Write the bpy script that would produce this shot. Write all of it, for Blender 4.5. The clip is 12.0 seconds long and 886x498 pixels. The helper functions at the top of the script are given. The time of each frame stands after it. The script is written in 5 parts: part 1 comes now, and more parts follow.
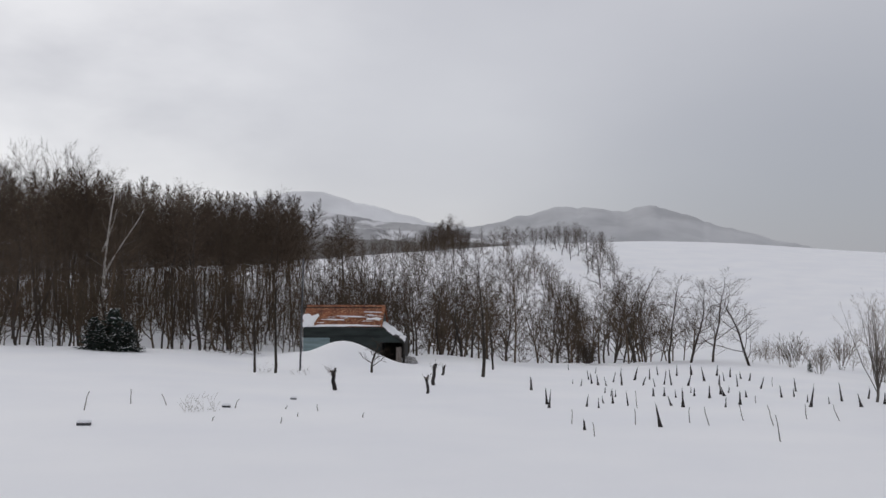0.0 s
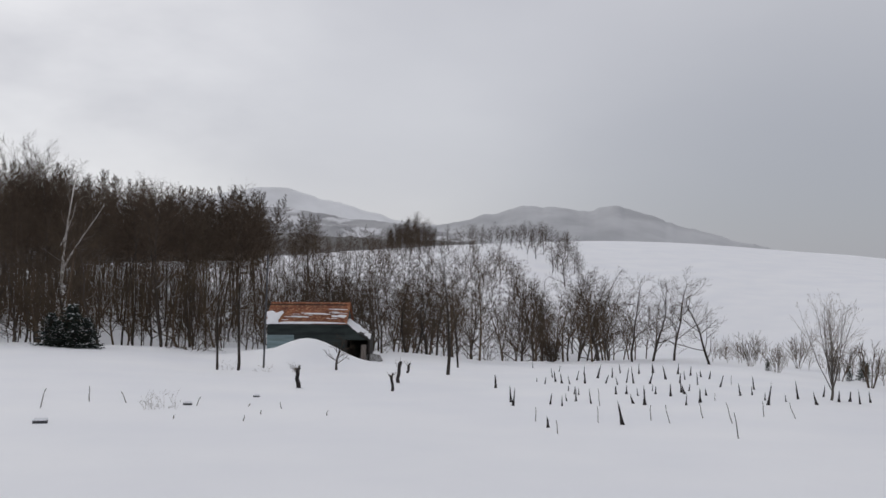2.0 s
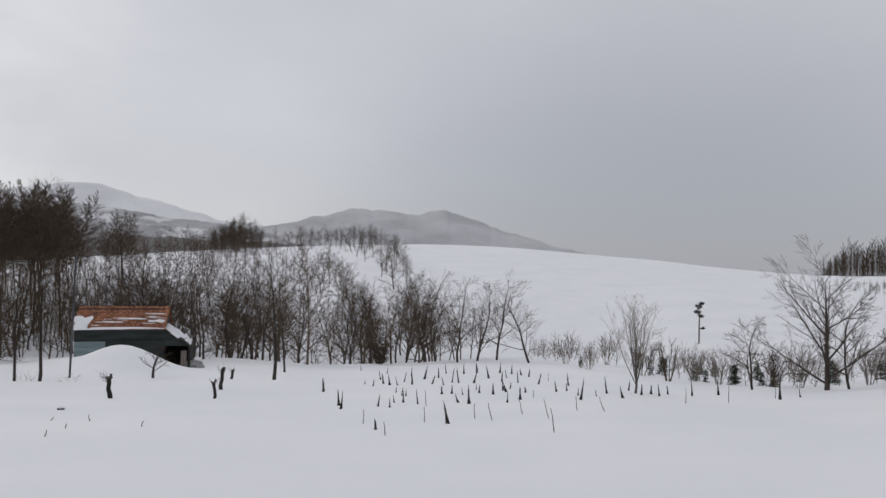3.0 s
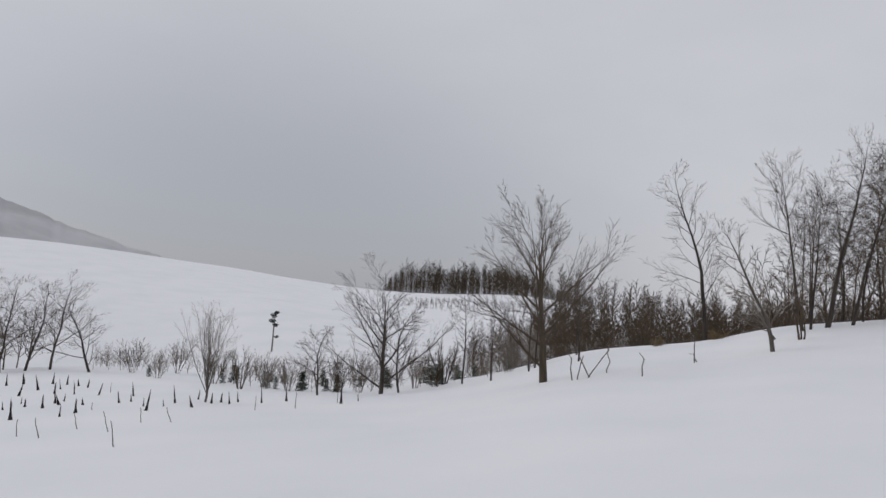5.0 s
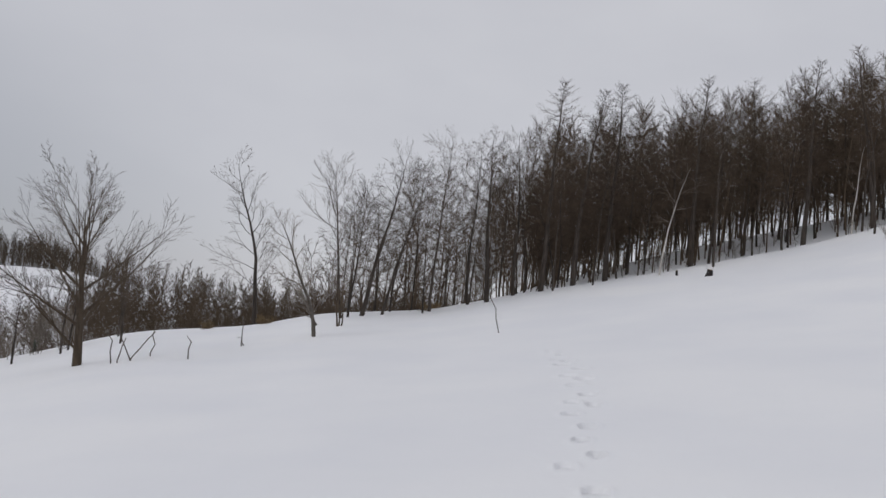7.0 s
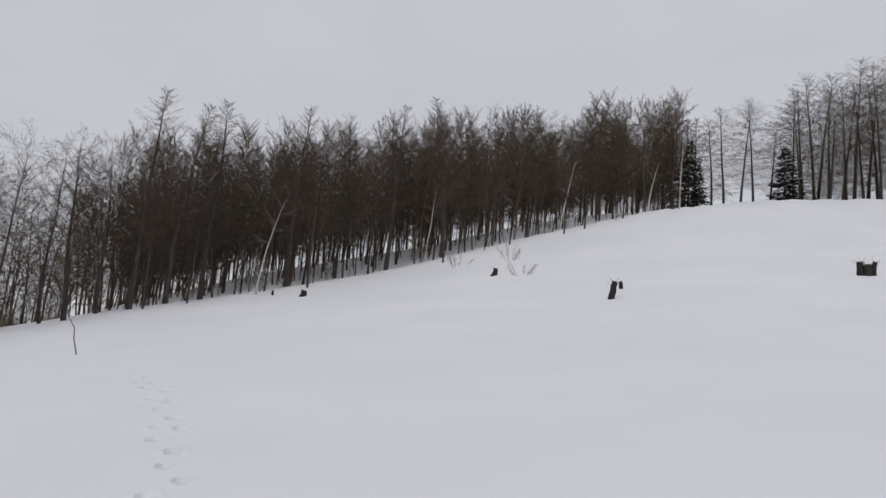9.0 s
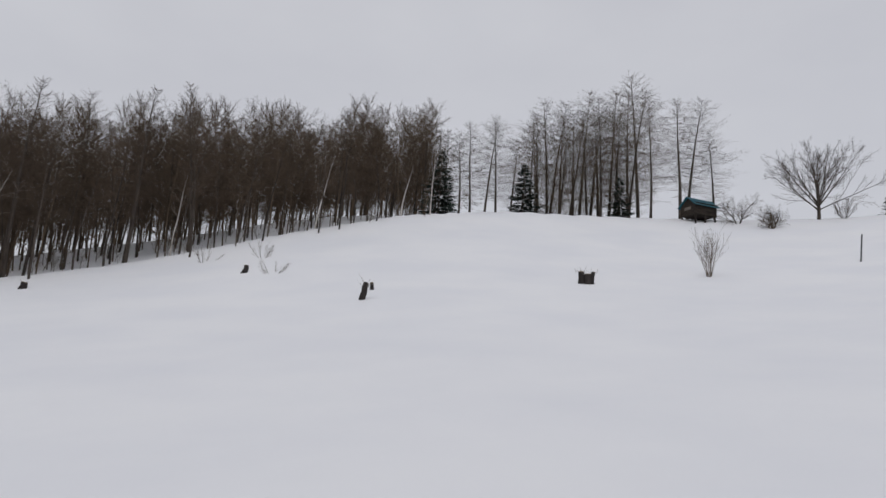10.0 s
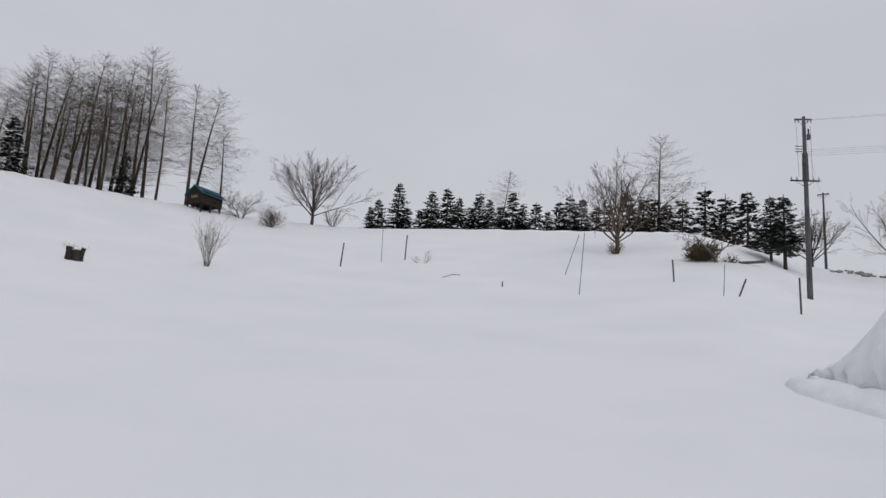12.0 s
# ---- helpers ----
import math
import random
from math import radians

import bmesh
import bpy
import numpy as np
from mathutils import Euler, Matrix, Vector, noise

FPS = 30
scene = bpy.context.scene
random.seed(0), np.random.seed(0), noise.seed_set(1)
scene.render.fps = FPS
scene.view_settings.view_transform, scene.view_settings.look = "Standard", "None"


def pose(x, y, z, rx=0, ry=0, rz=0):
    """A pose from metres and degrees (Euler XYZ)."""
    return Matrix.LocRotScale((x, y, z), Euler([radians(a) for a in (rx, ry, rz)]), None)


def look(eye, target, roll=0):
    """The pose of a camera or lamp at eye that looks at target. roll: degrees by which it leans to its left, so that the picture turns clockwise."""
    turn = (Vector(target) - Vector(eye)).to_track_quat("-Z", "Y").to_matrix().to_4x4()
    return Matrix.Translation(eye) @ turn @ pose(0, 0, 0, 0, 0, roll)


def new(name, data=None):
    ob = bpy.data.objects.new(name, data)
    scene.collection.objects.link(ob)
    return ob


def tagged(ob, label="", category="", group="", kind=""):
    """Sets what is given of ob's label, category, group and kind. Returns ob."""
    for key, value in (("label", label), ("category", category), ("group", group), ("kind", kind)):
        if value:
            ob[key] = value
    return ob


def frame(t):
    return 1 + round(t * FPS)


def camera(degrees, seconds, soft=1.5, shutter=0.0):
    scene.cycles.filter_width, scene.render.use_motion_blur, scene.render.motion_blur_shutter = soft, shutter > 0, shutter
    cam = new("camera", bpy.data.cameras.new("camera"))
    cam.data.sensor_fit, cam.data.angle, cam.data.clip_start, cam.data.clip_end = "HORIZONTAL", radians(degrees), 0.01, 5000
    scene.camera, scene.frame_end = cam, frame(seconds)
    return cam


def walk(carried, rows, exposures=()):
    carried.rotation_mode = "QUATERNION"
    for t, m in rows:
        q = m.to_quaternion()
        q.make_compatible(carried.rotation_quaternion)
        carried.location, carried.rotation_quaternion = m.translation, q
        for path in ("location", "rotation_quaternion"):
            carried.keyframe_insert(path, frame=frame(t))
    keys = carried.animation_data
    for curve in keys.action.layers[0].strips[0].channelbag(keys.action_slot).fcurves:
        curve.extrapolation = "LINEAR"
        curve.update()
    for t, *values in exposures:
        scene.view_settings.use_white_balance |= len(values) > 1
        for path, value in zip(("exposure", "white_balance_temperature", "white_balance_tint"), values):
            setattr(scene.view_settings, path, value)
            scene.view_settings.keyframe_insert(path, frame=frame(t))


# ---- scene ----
EYE = (0.0, 0.0, 2.3)
# seconds, yaw, pitch, roll of a camera that only turns where it stands
PATH = [
    (0.0, -0.00, 1.50, -0.00),
    (0.5, -0.07, 1.38, -0.01),
    (1.0, -0.02, 1.50, 0.41),
    (1.5, -0.25, 1.50, -0.03),
    (2.0, -2.56, 1.35, -0.49),
    (2.5, -8.41, 0.93, -1.00),
    (3.0, -15.33, 1.68, -0.70),
    (3.5, -23.85, 1.98, -1.31),
    (3.7, -27.49, 2.11, -1.53),
    (5.3, -50.94, 3.53, -4.41),
    (5.5, -54.37, 3.55, -5.04),
    (6.0, -62.19, 4.05, -5.30),
    (6.5, -72.47, 5.29, -5.91),
    (6.7, -75.23, 5.18, -6.04),
    (8.3, -96.68, 7.53, -6.52),
    (8.5, -99.88, 8.19, -6.17),
    (9.0, -108.73, 9.52, -5.15),
    (9.5, -117.49, 10.91, -5.10),
    (10.0, -127.28, 11.04, -4.38),
    (10.5, -136.23, 11.34, -3.80),
    (11.0, -146.25, 12.53, -4.05),
    (11.5, -155.54, 12.69, -4.26),
    (12.0, -164.33, 12.96, -4.06),
]
cam = camera(60.29, 12.0, soft=1.5)
walk(cam, [(t, pose(*EYE, 90 + p, r, y)) for t, y, p, r in PATH])

# ---- world and light ----
SUN_AZ, SUN_EL = -32.0, 38.0
world = bpy.data.worlds.new("overcast_sky")
scene.world = world
world.use_nodes = True


def sky_nodes():
    nt = world.node_tree
    N, L = nt.nodes, nt.links
    N.clear()
    out, bg = N.new("ShaderNodeOutputWorld"), N.new("ShaderNodeBackground")
    sky = N.new("ShaderNodeTexSky")
    sky.sky_type, sky.sun_disc = "NISHITA", False
    sky.sun_elevation, sky.sun_rotation = radians(SUN_EL), radians(SUN_AZ)
    dim = N.new("ShaderNodeMixRGB")
    dim.blend_type, dim.inputs[0].default_value, dim.inputs[2].default_value = "MULTIPLY", 1.0, (0.1, 0.1, 0.1, 1)
    L.new(sky.outputs[0], dim.inputs[1])
    tc = N.new("ShaderNodeTexCoord")

    def toward(az, el, lo, hi):
        dot, mr = N.new("ShaderNodeVectorMath"), N.new("ShaderNodeMapRange")
        dot.operation = "DOT_PRODUCT"
        a, e = radians(az), radians(el)
        dot.inputs[1].default_value = (math.sin(a) * math.cos(e), math.cos(a) * math.cos(e), math.sin(e))
        L.new(tc.outputs["Generated"], dot.inputs[0])
        mr.interpolation_type = "SMOOTHERSTEP"
        mr.inputs[1].default_value, mr.inputs[2].default_value = lo, hi
        L.new(dot.outputs["Value"], mr.inputs[0])
        return mr.outputs[0]

    def blend(fac, a, colour, mode="MIX"):
        m = N.new("ShaderNodeMixRGB")
        m.blend_type = mode
        L.new(fac, m.inputs[0])
        if isinstance(a, tuple):
            m.inputs[1].default_value = (*a, 1)
        else:
            L.new(a, m.inputs[1])
        m.inputs[2].default_value = (*colour, 1)
        return m.outputs[0]

    cloud = N.new("ShaderNodeTexNoise")
    cloud.inputs["Scale"].default_value, cloud.inputs["Detail"].default_value = 3.2, 5.0
    mp = N.new("ShaderNodeMapping")
    mp.inputs["Scale"].default_value = (1, 1, 2.2)
    L.new(tc.outputs["Generated"], mp.inputs[0])
    L.new(mp.outputs[0], cloud.inputs["Vector"])
    soft = N.new("ShaderNodeMapRange")
    soft.inputs[1].default_value, soft.inputs[2].default_value = 0.35, 0.75
    L.new(cloud.outputs["Fac"], soft.inputs[0])
    c = blend(soft.outputs[0], (0.562, 0.565, 0.605), (0.612, 0.615, 0.65))
    # the snow squall over the valley, and the thin cloud before the sun
    c = blend(toward(33, -12, 0.76, 1.01), c, (0.36, 0.372, 0.415))
    gap = N.new("ShaderNodeMath")
    gap.operation = "MULTIPLY"
    L.new(toward(-42, 20, 0.76, 1.0), gap.inputs[0])
    add = N.new("ShaderNodeMapRange")
    add.inputs[1].default_value, add.inputs[2].default_value = 0.30, 0.62
    L.new(cloud.outputs["Fac"], add.inputs[0])
    L.new(add.outputs[0], gap.inputs[1])
    c = blend(gap.outputs[0], c, (0.82, 0.82, 0.845))
    mix = N.new("ShaderNodeMixRGB")
    mix.inputs[0].default_value = 0.92
    L.new(dim.outputs[0], mix.inputs[1])
    L.new(c, mix.inputs[2])
    L.new(mix.outputs[0], bg.inputs[0])
    bg.inputs[1].default_value = 1.0
    L.new(bg.outputs[0], out.inputs[0])


sky_nodes()
sun = new("sun", bpy.data.lights.new("sun", "SUN"))
sun.data.energy, sun.data.angle, sun.data.color = 0.42, radians(25), (1.0, 0.97, 0.93)
sa, se = radians(SUN_AZ), radians(SUN_EL)
sun.matrix_world = look((300 * math.sin(sa) * math.cos(se), 300 * math.cos(sa) * math.cos(se), 300 * math.sin(se)), (0, 0, 0))


# ---- materials ----
def material(name, base, second, scale, rough=0.8, metal=0.0, bump=0.3, fine=0.0, spread=(0.35, 0.65), stretch=(1, 1, 1), vary=0.0, dist=0.02, third=None):
    """Two tones mixed by coarse noise, darkened or lightened by fine grain, with relief of both."""
    m = bpy.data.materials.new(name)
    m.use_nodes = True
    nt = m.node_tree
    N, L = nt.nodes, nt.links
    b = N["Principled BSDF"]
    tc, mp = N.new("ShaderNodeTexCoord"), N.new("ShaderNodeMapping")
    mp.inputs["Scale"].default_value = stretch
    L.new(tc.outputs["Object"], mp.inputs[0])
    big, small = N.new("ShaderNodeTexNoise"), N.new("ShaderNodeTexNoise")
    for tex, s, det in ((big, scale, 4.0), (small, fine or scale * 9, 3.0)):
        tex.inputs["Scale"].default_value, tex.inputs["Detail"].default_value = s, det
        L.new(mp.outputs[0], tex.inputs["Vector"])
    mr = N.new("ShaderNodeMapRange")
    mr.inputs[1].default_value, mr.inputs[2].default_value = spread
    L.new(big.outputs["Fac"], mr.inputs[0])
    mix = N.new("ShaderNodeMixRGB")
    mix.inputs[1].default_value, mix.inputs[2].default_value = (*base, 1), (*second, 1)
    L.new(mr.outputs[0], mix.inputs[0])
    colour = mix.outputs[0]
    if third:
        m2, t2 = N.new("ShaderNodeMixRGB"), N.new("ShaderNodeMapRange")
        t2.inputs[1].default_value, t2.inputs[2].default_value = 0.52, 0.62
        L.new(small.outputs["Fac"], t2.inputs[0])
        L.new(t2.outputs[0], m2.inputs[0])
        L.new(colour, m2.inputs[1])
        m2.inputs[2].default_value = (*third, 1)
        colour = m2.outputs[0]
    hsv = N.new("ShaderNodeHueSaturation")
    val = N.new("ShaderNodeMapRange")
    val.inputs[3].default_value, val.inputs[4].default_value = 1 - vary, 1 + vary
    oi = N.new("ShaderNodeObjectInfo")
    L.new(oi.outputs["Random"], val.inputs[0])
    L.new(val.outputs[0], hsv.inputs["Value"])
    L.new(colour, hsv.inputs["Color"])
    L.new(hsv.outputs[0], b.inputs["Base Color"])
    b.inputs["Roughness"].default_value, b.inputs["Metallic"].default_value = rough, metal
    b.inputs["Specular IOR Level"].default_value = 0.25
    if bump:
        s = N.new("ShaderNodeMath")
        s.operation = "ADD"
        L.new(big.outputs["Fac"], s.inputs[0])
        L.new(small.outputs["Fac"], s.inputs[1])
        bp = N.new("ShaderNodeBump")
        bp.inputs["Strength"].default_value, bp.inputs["Distance"].default_value = bump, dist
        L.new(s.outputs[0], bp.inputs["Height"])
        L.new(bp.outputs[0], b.inputs["Normal"])
    return m


SNOW = material("snow", (0.83, 0.84, 0.87), (0.88, 0.885, 0.90), 0.18, 0.7, bump=0.25, fine=2.2, dist=0.05)
SNOW_CLOD = material("snow_clod", (0.80, 0.81, 0.84), (0.87, 0.875, 0.89), 2.0, 0.75, bump=0.5, fine=14, dist=0.04)
BARK = material("bark", (0.042, 0.034, 0.029), (0.078, 0.064, 0.054), 2.0, 0.9, bump=0.5, stretch=(4, 4, 0.6), vary=0.3)
BARK_WARM = material("bark_warm", (0.085, 0.062, 0.042), (0.135, 0.10, 0.07), 2.0, 0.9, bump=0.5, stretch=(4, 4, 0.6), vary=0.25)
BARK_ELM = material("bark_brown", (0.060, 0.045, 0.032), (0.100, 0.076, 0.055), 2.0, 0.9, bump=0.5, stretch=(4, 4, 0.6))
BARK_GREY = material("bark_grey", (0.10, 0.088, 0.075), (0.17, 0.15, 0.13), 2.0, 0.9, bump=0.5, stretch=(4, 4, 0.6), vary=0.2)
BARK_BIRCH = material("bark_birch", (0.66, 0.63, 0.59), (0.46, 0.43, 0.39), 2.5, 0.8, bump=0.3, stretch=(1, 1, 3), third=(0.20, 0.17, 0.15))
TWIG = material("twigs", (0.052, 0.037, 0.026), (0.084, 0.061, 0.043), 1.0, 0.9, bump=0.0, vary=0.3)
TWIG_WARM = material("twigs_warm", (0.062, 0.045, 0.030), (0.098, 0.073, 0.050), 1.0, 0.9, bump=0.0, vary=0.3)
TWIG_PALE = material("twigs_pale", (0.16, 0.135, 0.115), (0.24, 0.21, 0.18), 1.0, 0.9, bump=0.0, vary=0.2)
NEEDLE = material("needles", (0.016, 0.026, 0.022), (0.035, 0.050, 0.040), 2.5, 0.85, bump=0.0, vary=0.25)
NEEDLE_LIGHT = material("young_needles", (0.040, 0.060, 0.045), (0.07, 0.095, 0.07), 2.5, 0.85, bump=0.0, vary=0.25)


# ---- geometry helpers ----
def noise2(x, y, seed=0):
    """Smooth value noise, -1 to 1, on arrays."""
    xi, yi = np.floor(x), np.floor(y)
    fx, fy = x - xi, y - yi
    fx, fy = fx * fx * (3 - 2 * fx), fy * fy * (3 - 2 * fy)

    def h(a, b):
        s = np.sin(a * 127.1 + b * 311.7 + seed * 74.7) * 43758.5453
        return (s - np.floor(s)) * 2 - 1
    return (h(xi, yi) * (1 - fx) + h(xi + 1, yi) * fx) * (1 - fy) + (h(xi, yi + 1) * (1 - fx) + h(xi + 1, yi + 1) * fx) * fy


# GROUND-START
# the lie of the land, by azimuth round the standpoint: where the near field ends, and how steeply it lies there
AZ = [-30, -20, -10, 0, 6, 13, 20, 27, 33, 40, 45, 50, 57, 65, 70, 78, 84, 94, 104, 114, 123, 131, 148, 157, 165, 175, 182, 186, 190, 196, 212, 240, 275, 305]
RIM = [48, 48, 58, 58, 55, 60, 66, 66, 52, 48, 48, 46, 44, 46, 48, 50, 52, 54, 58, 62, 68, 75, 85, 85, 85, 80, 74, 64, 72, 80, 70, 60, 55, 50]
TILT = [-5.1, -5.9, -6.5, -6.6, -7.2, -7.0, -6.5, -6.5, -7.5, -7.6, -6.9, -5.8, -3.4, -2.2, -0.7, 0.4, 2.2, 4.8, 7.6, 10.9, 13.3, 14.2, 13.9, 14.0, 14.6, 14.8, 14.9, 13.6, 12.1, 11.8, 10.5, 7, 1, -3.5]
FALL = [1.6, 1.6, 1.5, 2.2, 3.0, 2.4, 2.0, 2.0, 1.6, 2.0, 3.0, 5.0, 5.0, 4.5, 4.0, 2.0, -1.0, -3.2, -4.2, -5.0, -4.4, 2.0, 3.0, 3.0, 3.0, 3.0, 3.0, 1.5, 1.0, 0.5, 1.0, 1.0, 2.0, 2.0]
FAR = [(-30, 180, -0.4), (-10, 210, 0.7), (0, 230, 1.5), (12, 260, 2.1), (20, 270, 2.0), (29, 265, 1.2), (38, 255, 0.15), (44, 285, -0.15), (46, 292, 0.05), (49, 298, 0.35), (53, 300, 0.35), (59, 310, -0.6), (75, 310, -2.5), (95, 300, 0), (120, 300, 3.5), (200, 320, 4.0), (250, 300, 2), (305, 220, -1)]
FINE_AZ = np.arange(0, 360, 0.5)


def ring(az, values, width):
    a = np.array(az, float)
    v = np.interp(FINE_AZ, np.concatenate([a - 360, a, a + 360]), np.tile(values, 3))
    k = np.exp(-0.5 * (np.arange(-12, 13) * 0.5 / width) ** 2)
    return np.convolve(np.concatenate([v[-12:], v, v[:12]]), k / k.sum(), "valid")


RIM_R, TILT_R, FALL_R = ring(AZ, RIM, 1.5), ring(AZ, TILT, 1.2), ring(AZ, FALL, 2.0)
FAR_D, FAR_T = ring([r[0] for r in FAR], [r[1] for r in FAR], 3.0), ring([r[0] for r in FAR], [r[2] for r in FAR], 2.5)
MOUNDS = []  # x, y, radius, height


def ground(x, y, rough=True):
    """The height of the snow."""
    x, y = np.asarray(x, float), np.asarray(y, float)
    d = np.hypot(x, y)
    az = np.degrees(np.arctan2(x, y)) % 360

    def at(r):
        return np.interp(az, np.append(FINE_AZ, 360), np.append(r, r[0]))
    rim, far = at(RIM_R), at(FAR_D)
    s = 0.04 - 0.13 * np.cos(np.radians(az))
    rim_z = 2.3 + rim * np.tan(np.radians(at(TILT_R)))
    near = s * d + (rim_z - s * rim) * (d / rim) ** 2
    low = rim_z - at(FALL_R)
    far_z = 2.3 + far * np.tan(np.radians(at(FAR_T)))
    k = np.clip((d - rim) / 20, 0, 1)
    dip = rim_z + (low - rim_z) * k * k * (3 - 2 * k)
    k = np.clip((d - rim - 20) / (far - rim - 20), 0, 1)
    rise = low + (far_z - low) * (1 - (1 - k) ** 1.35)
    beyond = far_z - 34 * (1 - np.exp(-np.maximum(d - far, 0) / 700))
    z = np.where(d < rim, near, np.where(d < rim + 20, dip, np.where(d < far, rise, beyond)))
    for mx, my, r, h in MOUNDS:
        z = z + h * np.exp(-((x - mx) ** 2 + (y - my) ** 2) / (r * r))
    if rough:
        m = np.clip(d / 30, 0, 1)
        z = z + (0.018 + 0.15 * np.clip((d - 45) / 40, 0, 1)) * m * noise2(x / 13, y / 13, 1) + 0.011 * m * noise2(x / 3.7, y / 3.7, 2) + 0.008 * noise2(x / 1.3, y / 1.3, 3)
        z = z + np.clip((d - 60) / 120, 0, 1) * 0.5 * noise2(x / 27, y / 27, 4)
    return z
# GROUND-END


def gz(x, y):
    return float(ground(x, y))


def polar(az, d):
    return d * math.sin(radians(az)), d * math.cos(radians(az))


SHAPES = {}


def raw(name, verts, faces, mat, smooth=False, tris=None):
    """A mesh from arrays: four-cornered faces, and three-cornered ones if given."""
    me = bpy.data.meshes.new(name)
    verts, faces = np.asarray(verts, np.float32), np.asarray(faces, np.int32).reshape(-1, 4)
    tris = np.zeros((0, 3), np.int32) if tris is None else np.asarray(tris, np.int32).reshape(-1, 3)
    me.vertices.add(len(verts))
    me.vertices.foreach_set("co", verts.ravel())
    me.loops.add(faces.size + tris.size)
    me.loops.foreach_set("vertex_index", np.concatenate([faces.ravel(), tris.ravel()]))
    me.polygons.add(len(faces) + len(tris))
    me.polygons.foreach_set("loop_start", np.concatenate([np.arange(len(faces)) * 4, faces.size + np.arange(len(tris)) * 3]).astype(np.int32))
    me.polygons.foreach_set("use_smooth", np.full(len(faces) + len(tris), smooth))
    me.update(calc_edges=True)
    me.validate()
    me.materials.append(mat)
    SHAPES[me.name] = (verts, faces, tris)
    return me


def part(name, data, mat, parent, label=""):
    """Links a bmesh or a mesh as one object under a thing or a part."""
    if isinstance(data, bmesh.types.BMesh):
        me = bpy.data.meshes.new(name)
        data.to_mesh(me)
        data.free()
        if mat:
            me.materials.append(mat)
        data = me
    ob = new(name, data)
    if parent:
        ob.parent = parent
    return tagged(ob, label)


def thing(name, label, category, group="", m=None, kind=""):
    ob = tagged(new(name), label, category, group, kind)
    ob.empty_display_size = 0.3
    if m is not None:
        ob.matrix_basis = m
    return ob


def tubes(segs, sides):
    """Tapered prisms round a list of (start, end, radius, radius)."""
    p0 = np.array([s[0][:] for s in segs])
    p1 = np.array([s[1][:] for s in segs])
    r0, r1 = np.array([s[2] for s in segs]), np.array([s[3] for s in segs])
    d = p1 - p0
    d /= np.linalg.norm(d, axis=1)[:, None] + 1e-9
    u = np.cross(d, np.where(np.abs(d[:, 2:3]) > 0.9, [[1.0, 0, 0]], [[0, 0, 1.0]]))
    u /= np.linalg.norm(u, axis=1)[:, None] + 1e-9
    v = np.cross(d, u)
    V = np.zeros((len(segs), 2, sides, 3))
    for i in range(sides):
        a = 2 * math.pi * i / sides
        w = math.cos(a) * u + math.sin(a) * v
        V[:, 0, i] = p0 + w * r0[:, None]
        V[:, 1, i] = p1 + w * r1[:, None]
    base = np.arange(len(segs))[:, None] * 2 * sides
    i = np.arange(sides)
    F = np.stack([base + i, base + (i + 1) % sides, base + sides + (i + 1) % sides, base + sides + i], -1)
    return V.reshape(-1, 3), F.reshape(-1, 4)


def limbs_mesh(segs, sides):
    """Like tubes, but segments that follow one another share their rings."""
    V, F, last = [], [], None
    for a, c, r0, r1 in segs:
        d = (c - a).normalized()
        ref = Vector((1, 0, 0)) if abs(d.x) < 0.8 else Vector((0, 1, 0))
        u = (ref - d * ref.dot(d)).normalized()
        w = d.cross(u)

        def ringof(p, r):
            V.extend((p + (u * math.cos(6.28319 * i / sides) + w * math.sin(6.28319 * i / sides)) * r)[:] for i in range(sides))
            return len(V) - sides
        start = last[1] if last and (last[0] - a).length < 1e-5 else ringof(a, r0)
        end = ringof(c, r1)
        F.extend((start + i, start + (i + 1) % sides, end + (i + 1) % sides, end + i) for i in range(sides))
        last = (c, end)
    return np.array(V), np.array(F)


def spikes(segs):
    """Three-sided points for the last twigs."""
    V, F = tubes([(a, c, r0, 0.0) for a, c, r0, r1 in segs], 3)
    V = V.reshape(-1, 6, 3)[:, :4].reshape(-1, 3)
    k = np.arange(len(segs))[:, None] * 4
    return V, np.concatenate([k + [0, 1, 3], k + [1, 2, 3], k + [2, 0, 3]])


def slivers(segs):
    """One long thin triangle for each of the finest far twigs."""
    p0, p1 = np.array([q[0][:] for q in segs]), np.array([q[1][:] for q in segs])
    r = np.array([q[2] for q in segs])[:, None]
    d = p1 - p0
    roll = np.arange(len(segs)) * 2.4
    ref = np.stack([np.cos(roll), np.sin(roll), 0.3 * np.sin(roll * 1.7)], 1)
    w = np.cross(d, ref)
    w /= np.linalg.norm(w, axis=1)[:, None] + 1e-9
    return np.stack([p0 - w * r, p0 + w * r, p1], 1).reshape(-1, 3), np.arange(3 * len(segs)).reshape(-1, 3)


def around(rng, d, angle, turn=None):
    """A direction that leans from d by an angle, any way round or by a given turn."""
    side = d.orthogonal().normalized()
    side.rotate(Matrix.Rotation(rng.uniform(0, 2 * math.pi) if turn is None else turn, 3, d))
    return (d * math.cos(angle) + side * math.sin(angle)).normalized()


